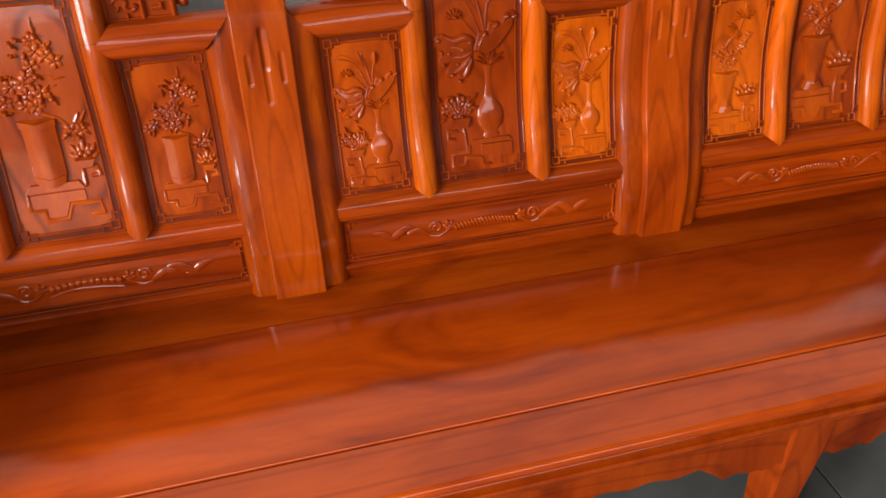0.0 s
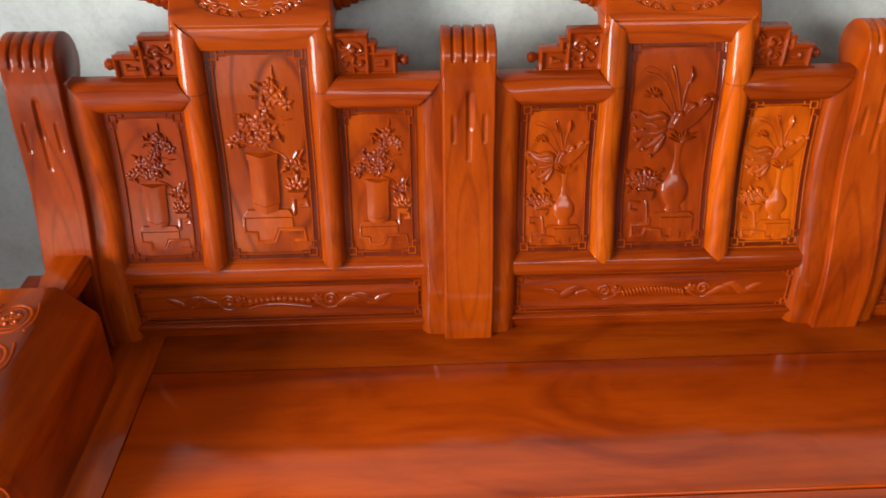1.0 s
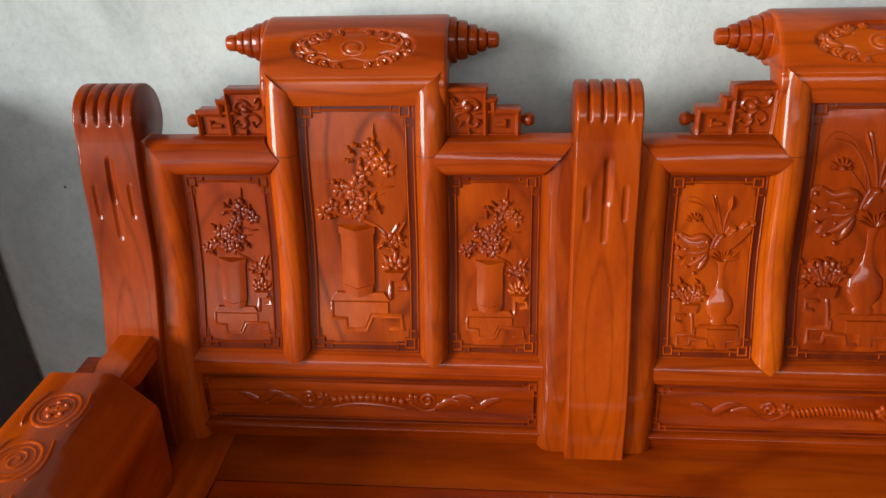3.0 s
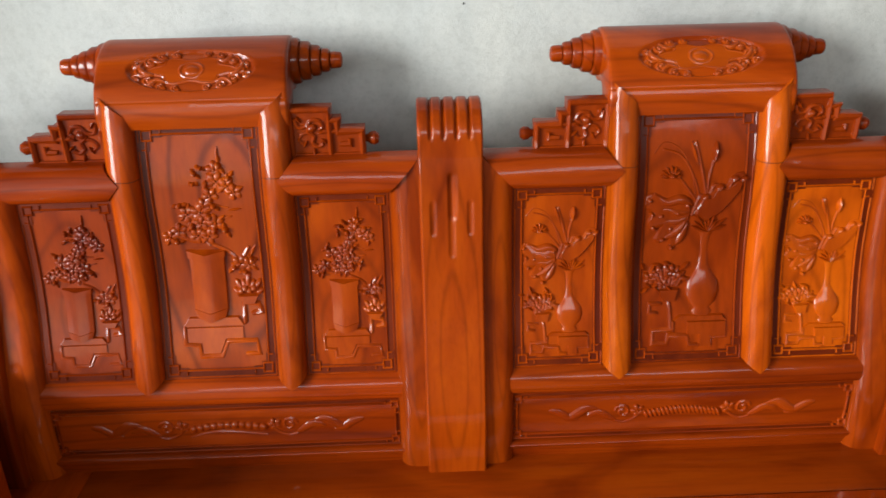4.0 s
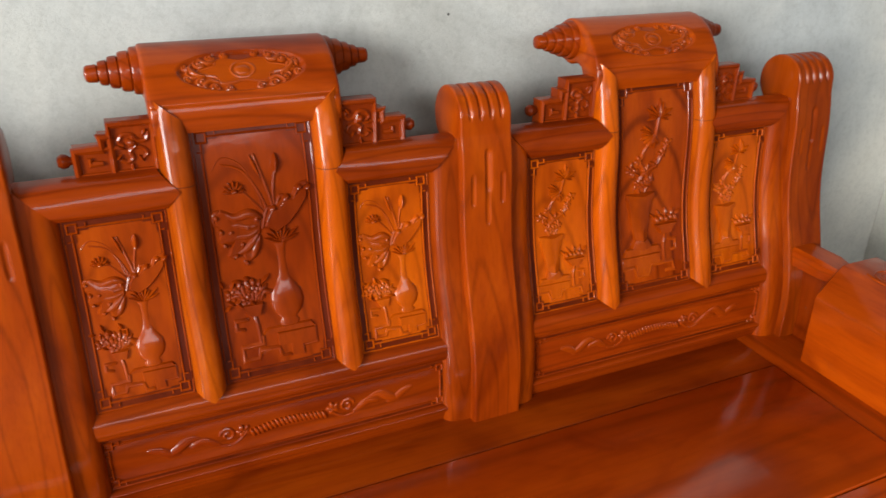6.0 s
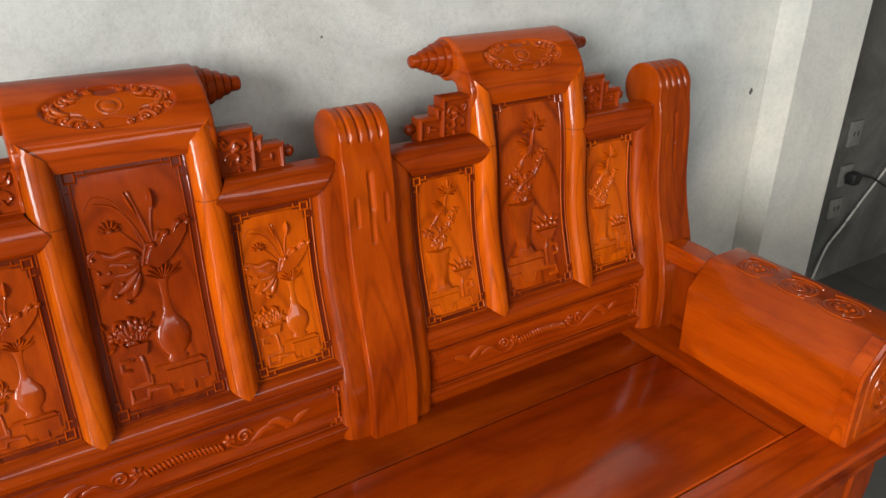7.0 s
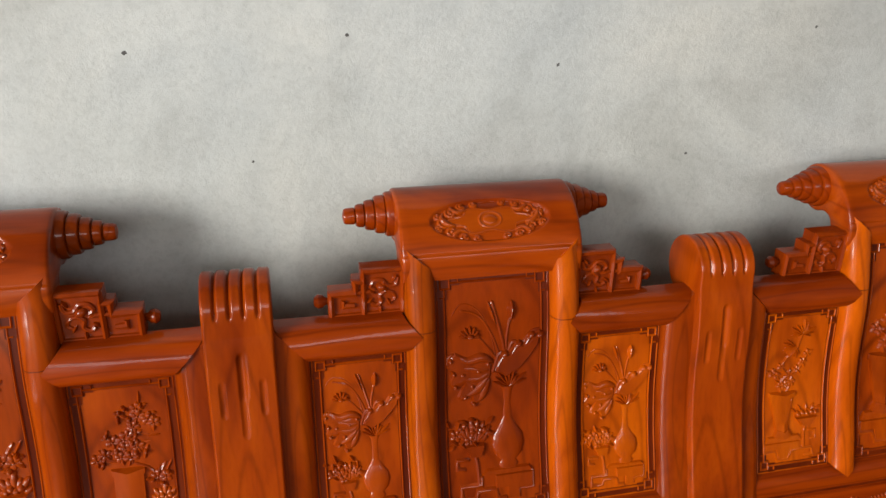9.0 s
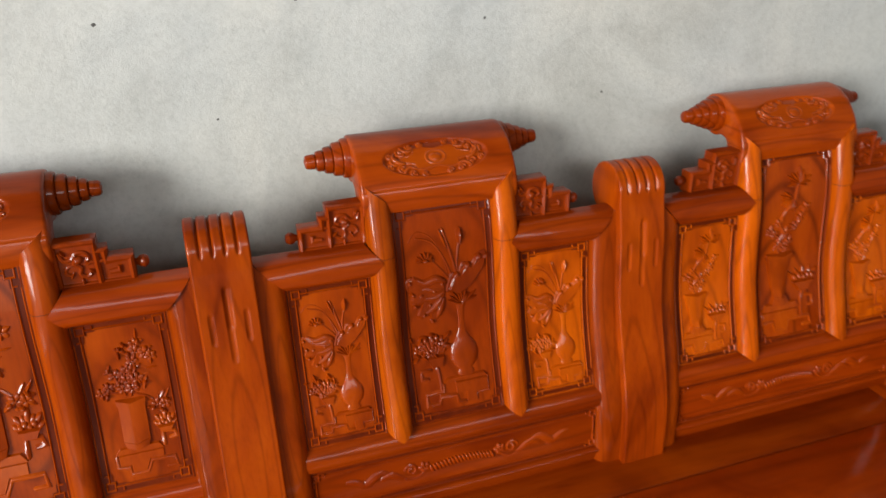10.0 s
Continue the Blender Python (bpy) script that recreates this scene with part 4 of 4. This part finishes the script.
def bay(xc, picture, strip, seed, tones, stile):
    rnd = random.Random(seed)
    # bottom rail, middle rail, outer stiles, inner stiles, shoulder rails
    part("bottom_rail", bar("x", 0.4545, 0.029, flat(xc - 0.288), flat(xc + 0.288), LOW), WOOD_ALONG, bench)
    part("middle_rail", bar("x", 0.5680, 0.0385, lambda u: xc - 0.25 - 0.018 * (1 - 2 * abs(u)), lambda u: xc + 0.25 + 0.018 * (1 - 2 * abs(u)), MIDDLE, 0.001), WOOD_ALONG, bench)
    for s in (-1, 1):
        prof = INNER if s > 0 else mirrored(INNER)
        cut = (lambda u: 0.843 + 0.046 * (u + 0.5)) if s > 0 else (lambda u: 0.843 + 0.046 * (0.5 - u))
        part("outer_stile", bar("z", xc + s * 0.2680, 0.044, flat(SEAT), cut, prof, 0.0005, 40), WOOD_UP, bench)
        part("inner_stile", bar("z", xc + s * 0.0998, 0.0405, lambda u: 0.590 - 0.014 * (1 - 2 * abs(u)), (lambda u, s=s: 0.9425 + 0.034 * (s * u + 0.5)), ROUND, 0.0042, 40), stile, bench)
        part("joint_line", bar("z", xc + s * 0.0998, 0.0408, lambda u, s=s: 0.8680 + 0.002 * s * u, lambda u, s=s: 0.8690 + 0.002 * s * u, ROUND, 0.0045, 2), STAIN_AND_SHADE, bench, "dark glue joint")
        def inner_end(u, s=s):
            return xc + s * (0.1235 - 0.022 * (1 - 2 * abs(u)))
        def outer_end(u, s=s):
            return xc + s * (0.243 + 0.045 * (u + 0.5))
        ends = (inner_end, outer_end) if s > 0 else (outer_end, inner_end)
        part("shoulder_rail", bar("x", 0.8640, 0.0485, *ends, ROUND, 0.0058), WOOD_ALONG, bench)
    # crest
    crest = part("crest_board", crest_geo(xc), WOOD_CREST, bench)
    crest_medallion(xc, crest)
    for s in (-1, 1):
        part("stepped_finial", finial_geo(xc, s), WOOD_RED, crest)
        step_ornament(xc, s, bench)
    # carved panels
    for x, w, z0, z1, tone in ((0, 0.158, 0.587, 0.934, tones[1]), (-0.1830, 0.126, 0.586, 0.841, tones[0]), (0.1830, 0.126, 0.586, 0.841, tones[2])):
        plate = part("carved_panel", panel_plate(xc + x, w, z0, z1), tone, bench)
        fret_corners(on_back(xc + x, z0), w, z1 - z0, 0.0076 if x else 0.0084, 0.0015, CARVED[tone], plate)
        c = border(Carver(on_back(xc + x, z0)), w, z1 - z0, 0.0076 if x else 0.0084, 0.0015)
        part("border_bead", c, CARVED[tone], plate)
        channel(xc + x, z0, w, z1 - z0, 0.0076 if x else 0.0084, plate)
        picture(xc + x, z0 + 0.006, w - 0.012, z1 - z0 - 0.012, plate, rnd, CARVED[tone])
    plate = part("carved_panel", panel_plate(xc, 0.502, 0.469, 0.549), WOOD_ALONG, bench)
    part("border_bead", border(Carver(on_back(xc, 0.469)), 0.502, 0.080, 0.0062, 0.0016, 0.0060, 0.0096, 1.8), WOOD_ALONG, plate)
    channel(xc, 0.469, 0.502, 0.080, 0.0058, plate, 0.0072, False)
    strip_carving(xc, 0.502, 0.080, 0.469, strip, plate, rnd)


bay(0.002 - PITCH, plum_vase, "vine", 3, (WOOD_RED, WOOD_FIGURED, WOOD_UP), WOOD_UP)
bay(0.0, lotus_vase, "braid", 5, (WOOD_UP, WOOD_RED, WOOD_LIT_GOLD), WOOD_LIT_GOLD)
bay(PITCH, lily_vase, "braid", 8, (WOOD_LIT_GOLD, WOOD_FIGURED, WOOD_LIT_GOLD), WOOD_LIT_GOLD)


# ---- seat
FRONT = [(-0.396, 0.405), (-0.396, 0.4370), (-0.3985, 0.44), (-0.480, 0.44), (-0.4850, 0.4385), (-0.4880, 0.4345), (-0.4885, 0.429), (-0.4865, 0.4245), (-0.4800, 0.4215), (-0.470, 0.4190),
         (-0.455, 0.4190), (-0.455, 0.405)]
MOULDING = [(-0.4555, 0.4186), (-0.4690, 0.4186), (-0.4745, 0.4165), (-0.4755, 0.4110), (-0.4790, 0.4075), (-0.4870, 0.4055), (-0.4900, 0.4010), (-0.4885, 0.3960), (-0.4830, 0.3930), (-0.4800, 0.3880),
            (-0.4800, 0.38), (-0.4555, 0.38)]
part("seat_front_rail", prism(Geo(), FRONT, -1.06, 1.06, "x"), WOOD_SEAT, bench)
# the darker wood carries the shade below the lip
part("front_moulding", prism(Geo(), MOULDING, -1.058, 1.058, "x"), WOOD_RED, bench, "rounded moulding, darkened for the shade under the seat's lip")
part("seat_back_rail", box(Geo(), -0.8675, 0.8675, -0.112, 0.05, 0.405, SEAT, 0.0015), WOOD_CREST, bench)
for s in (-1, 1):
    x0, x1 = sorted((s * 0.868, s * 1.06))
    part("seat_end_rail", box(Geo(), x0, x1, -0.3955, 0.05, 0.405, SEAT - 0.0005, 0.002), WOOD_DEEP, bench)
g, rows = Geo(), []
for inset, z in ((0, 0.41), (0, 0.4385), (0.0012, 0.4405), (0.0035, 0.4420)):
    rows.append([(-0.8665 + inset, -0.3950 + inset, z), (0.8665 - inset, -0.3950 + inset, z), (0.8665 - inset, -0.1132 - inset, z), (-0.8665 + inset, -0.1132 - inset, z)])
g.grid(rows, closed=True)
g.f += [(12, 13, 14, 15), (3, 2, 1, 0)]
part("seat_board", g, WOOD_SEAT, bench)


# ---- front apron with a scalloped lower edge, and the legs
def apron_outline(x0, x1):
    top, pts, n = 0.382, [], 60
    for i in range(n + 1):
        s = i / n
        e = min(s, 1 - s)
        z = 0.326 + 0.003 * math.cos(s * 2 * math.pi * 9)
        if e < 0.22:
            z -= 0.030 * ease((0.22 - e) / 0.08) + 0.0025 * math.sin(e * 260)
        pts.append((x0 + (x1 - x0) * s, z))
    return pts + [(x1, top), (x0, top)]


LEGS = (-0.99, -0.36, 0.36, 0.99)
for a, b in zip(LEGS, LEGS[1:]):
    # dark red wood, with the front face's shade put into the tone
    part("apron", prism(Geo(), apron_outline(a + 0.034, b - 0.034), -0.474, -0.454, "y"), WOOD_RED, bench)


def leg_geo(x, y):
    g = Geo()
    rows = []
    for z, w, out in ((0.384, 0.036, 0), (0.33, 0.036, 0), (0.26, 0.033, 0.001), (0.16, 0.028, 0.003), (0.07, 0.027, 0.001), (0.03, 0.032, -0.004), (0.0, 0.034, -0.006)):
        c = 0.005
        ring = [(-w + c, -w), (w - c, -w), (w, -w + c), (w, w - c), (w - c, w), (-w + c, w), (-w, w - c), (-w, -w + c)]
        rows.append([(x + a, y + b + out, z) for a, b in ring])
    g.grid(rows, closed=True)
    n = len(rows) - 1
    g.f += [tuple(range(8)), tuple(range(n * 8, n * 8 + 8))[::-1]]
    return g


for x in LEGS:
    for y in (-0.443, 0.0):
        # the legs' shaded fronts are put into the darker wood too
        part("leg", leg_geo(x, y), WOOD_RED, bench)
for s in (-1, 1):
    x0, x1 = sorted((s * 0.965, s * 1.01))
    part("side_apron", box(Geo(), x0, x1, -0.406, -0.037, 0.33, 0.405, 0.003), WOOD_DEEP, bench)


# ---- arms: boxes with sloping shoulders and carved tops
def arm(s):
    section = [(0.922, 0.4405), (0.917, 0.572), (0.920, 0.580), (0.964, 0.627), (0.970, 0.630), (1.050, 0.630), (1.057, 0.627), (1.080, 0.600), (1.082, 0.59), (1.082, 0.4405)]
    front, back = -0.466, -0.118
    g, rows = Geo(), []
    for y, k in ((front, 0.004), (front + 0.004, 0), (back - 0.004, 0), (back, 0.004)):
        cx, cz = 1.0, 0.53
        rows.append([(s * (x + (cx - x) * k / 0.09), y, z + ((cz - z) * k / 0.09 if z > 0.45 else 0)) for x, z in section])
    g.grid(rows, closed=True)
    n = len(section)
    g.f += [tuple(range(n)), tuple(range(3 * n, 4 * n))[::-1]]
    ob = part("armrest", g, WOOD_DEEP, bench)
    c = Carver(lambda u, v, h: (s * (1.003 + u), v, 0.630 + h))
    for i, y in enumerate((-0.196, -0.284, -0.368)):
        for a, b, r in ((0.027, 0.031, 0.0030), (0.020, 0.023, 0.0020)):
            c.tube([(a * math.cos(2 * math.pi * q / 28), y + b * math.sin(2 * math.pi * q / 28)) for q in range(28)], r, closed=True, tall=0.65)
        if i == 1:
            c.tube([(0.015 * (1 - q / 18) * math.cos(q * 0.7), y + 0.018 * (1 - q / 18) * math.sin(q * 0.7)) for q in range(16)], 0.0024, tall=0.7)
        else:
            c.blossom(0, y, 0.016, 0.0030, 0.3)
            for q in range(5):
                c.dome(0.011 * math.cos(q * 1.257), y + 0.013 * math.sin(q * 1.257), 0.0040, 0.0040, 0.0036, 0, 7)
        for q in (-1, 1):
            c.tube([(q * 0.028, y - 0.030), (q * 0.034, y - 0.012), (q * 0.033, y + 0.012), (q * 0.027, y + 0.034)], 0.0022, steps=4, tall=1.1)
    part("medallion", c, WOOD_DEEP, ob, "three round carvings in a row")
    # a plain border strip across the face's front end
    rim = Geo()
    rows = [[(s * x, y, z) for x, z in ((0.9185, 0.446), (0.9135, 0.5725), (0.9165, 0.5815), (0.9605, 0.6305), (0.9645, 0.6270), (0.9265, 0.575), (0.9285, 0.446))] for y in (front + 0.004, front + 0.026)]
    rim.grid(rows, closed=True)
    rim.f += [tuple(range(7)), tuple(range(7, 14))[::-1]]
    part("end_strip", rim, WOOD_DEEP, ob)
    c = Carver(lambda u, v, h: (s * u, front - h, v))
    c.tube([(0.944, 0.455), (0.942, 0.574), (0.973, 0.614), (1.046, 0.614), (1.068, 0.588), (1.068, 0.455)], 0.003, closed=True)
    c.tube([(0.998 + 0.045 * (1 - q / 26) * math.cos(q * 0.6), 0.53 + 0.052 * (1 - q / 26) * math.sin(q * 0.6)) for q in range(24)], 0.004)
    for q in range(5):
        c.leaf(0.998, 0.48 + 0.012 * q, 0.04, 0.014, 0.006, 0.4 + 0.5 * q)
    part("front_scroll", c, WOOD_UP, ob)
    # the link between arm and post
    g = Geo()
    link = [(0.956, 0.588), (0.956, 0.615), (0.962, 0.621), (1.008, 0.621), (1.014, 0.585), (0.985, 0.572)]
    rows = []
    for y, k in ((-0.1185, 0.8), (-0.085, 1.0), (-0.06, 1.0), (-0.015, 1.0)):
        rows.append([(s * (0.985 + (x - 0.985) * k), y, 0.598 + (z - 0.598) * k) for x, z in link])
    g.grid(rows, closed=True)
    g.f += [tuple(range(6)), tuple(range(18, 24))[::-1]]
    part("arm_link", g, WOOD_DEEP, bench)
    # added filler: its dark wood stands for the shade behind the arm
    x0, x1 = sorted((s * 0.982, s * 1.060))
    part("arm_back_board", box(Geo(), x0, x1, -0.1190, -0.030, SEAT - 0.002, 0.590, 0.003), WOOD_RED, bench)


arm(-1)
arm(1)

# ---------------------------------------------------------------- dark cabinet beside the bench
cabinet = tagged(new("cabinet"), "low dark-stained wooden cabinet with a moulded top, against the wall", "cabinet")
cabinet.location = (-1.612, 0.0, 0.0)
part("body", box(Geo(), -0.30, 0.262, -0.20, 0.225, 0.04, 0.885, 0.003), EBONY, cabinet)
top = [(-0.215, 0.878), (-0.222, 0.886), (-0.222, 0.893), (-0.236, 0.898), (-0.240, 0.906), (-0.236, 0.914), (0.235, 0.914), (0.235, 0.878)]
part("top", prism(Geo(), top, -0.325, 0.290, "x"), EBONY_TOP_LIT, cabinet, "dark polished moulded top, paler for the light it reflects")
part("plinth", box(Geo(), -0.29, 0.252, -0.19, 0.22, 0.0, 0.042, 0.002), EBONY, cabinet)
part("door", box(Geo(), -0.285, -0.022, -0.214, -0.199, 0.07, 0.86, 0.003), EBONY, cabinet)
part("door", box(Geo(), -0.016, 0.247, -0.214, -0.199, 0.07, 0.86, 0.003), EBONY, cabinet)

# ---------------------------------------------------------------- sockets and cables beyond the pilaster
def socket(x, z, tall):
    ob = tagged(new("wall_socket"), "small white plastic wall socket, greyed for the shade of the recess", "socket", "sockets")
    ob.location = (x, 0.36, z)
    part("plate", box(Geo(), -0.034, 0.034, -0.011, -0.0005, -tall / 2, tall / 2, 0.003), SOCKET, ob)
    for q in (-0.011, 0.011):
        part("hole", box(Geo(), q - 0.003, q + 0.003, -0.0122, -0.0105, -0.008, 0.008, 0.0005), BLACK, ob)
    return ob


def cord(name, points, r, material, label):
    pts = [Vector(p) for p in points]
    line = spline(pts, 8)
    g, rows = Geo(), []
    for i, p in enumerate(line):
        d = (line[min(i + 1, len(line) - 1)] - line[max(i - 1, 0)]).normalized()
        a = d.orthogonal().normalized()
        b = d.cross(a)
        rows.append([p + (a * math.cos(q) + b * math.sin(q)) * r for q in [2 * math.pi * k / 8 for k in range(8)]])
    g.grid(rows, closed=True)
    g.f += [tuple(range(8)), tuple(range(len(g.v) - 8, len(g.v)))]
    return tagged(part(name, g, material), label, "cable")


for x, z, tall in ((2.262, 0.545, 0.085), (2.268, 0.400, 0.075), (2.255, 0.285, 0.07)):
    socket(x, z, tall)
plug = tagged(new("plug"), "black rubber plug with its cord, in a wall socket", "plug")
plug.location = (2.275, 0.346, 0.395)
part("body", box(Geo(), -0.018, 0.022, -0.034, 0.002, -0.020, 0.020, 0.006), BLACK, plug)
g = Geo().grid([[(x, -0.018 + r * math.cos(a), r * math.sin(a)) for a in [2 * math.pi * i / 10 for i in range(10)]] for x, r in ((0.02, 0.010), (0.04, 0.007), (0.06, 0.004))], closed=True)
part("cord_sleeve", g, BLACK, plug)
cord("power_cord", [(2.33, 0.328, 0.395), (2.40, 0.325, 0.372), (2.52, 0.33, 0.318), (2.65, 0.335, 0.290), (2.85, 0.34, 0.30)], 0.0035, BLACK, "thin black power cord running along the wall")
cord("white_cable", [(2.20, 0.345, 0.0), (2.248, 0.345, 0.139), (2.32, 0.345, 0.205), (2.40, 0.345, 0.285), (2.50, 0.345, 0.375), (2.58, 0.345, 0.46), (2.75, 0.345, 0.72)], 0.004, CABLE, "thin white cable hanging across the dim wall")

# small chips in the plaster
chip_data = []
for k in range(3):
    rnd = random.Random(k)
    g = Geo()
    ring = [(math.cos(a) * rnd.uniform(0.5, 1), math.sin(a) * rnd.uniform(0.5, 1.2)) for a in [2 * math.pi * i / 9 for i in range(9)]]
    g.add([(u * 0.0035, -0.0007, v * 0.0035) for u, v in ring] + [(u * 0.0050, 0.0005, v * 0.0050) for u, v in ring],
          [tuple(range(9))] + [(i, (i + 1) % 9, 9 + (i + 1) % 9, 9 + i) for i in range(9)])
    chip_data.append(mesh_of("plaster_chip", g, CHIP, 0))
north = bpy.data.objects["wall_north"]
for k, (x, z, size) in enumerate(((-0.165, 1.218, 0.7), (0.136, 1.172, 0.7), (-0.446, 1.20, 0.8), (0.36, 1.03, 0.6), (1.512, 0.80, 2.2), (-0.30, 1.05, 0.5), (0.55, 1.22, 0.6), (-0.62, 1.12, 0.5), (-1.2, 0.74, 0.7))):
    ob = new("plaster_chip", chip_data[k % 3])
    ob.matrix_basis = pose(x, BACK, z, 0, k * 50, 0) @ Matrix.Scale(size, 4)
    ob.parent = north

# ---------------------------------------------------------------- floor of large square tiles
floor = tagged(new("floor"), "grey glazed square floor tiles with darker joints", "floor", kind="structure")
SIDE = 0.6
tile_data = mesh_of("tile", box(Geo(), 0.002, SIDE - 0.002, 0.002, SIDE - 0.002, -0.014, 0.0, 0.0015), TILE, 0)
for i in range(-9, 7):
    for j in range(-10, 2):
        ob = new("tile", tile_data)
        ob.location, ob.parent = (i * SIDE, j * SIDE + 0.05, 0), floor
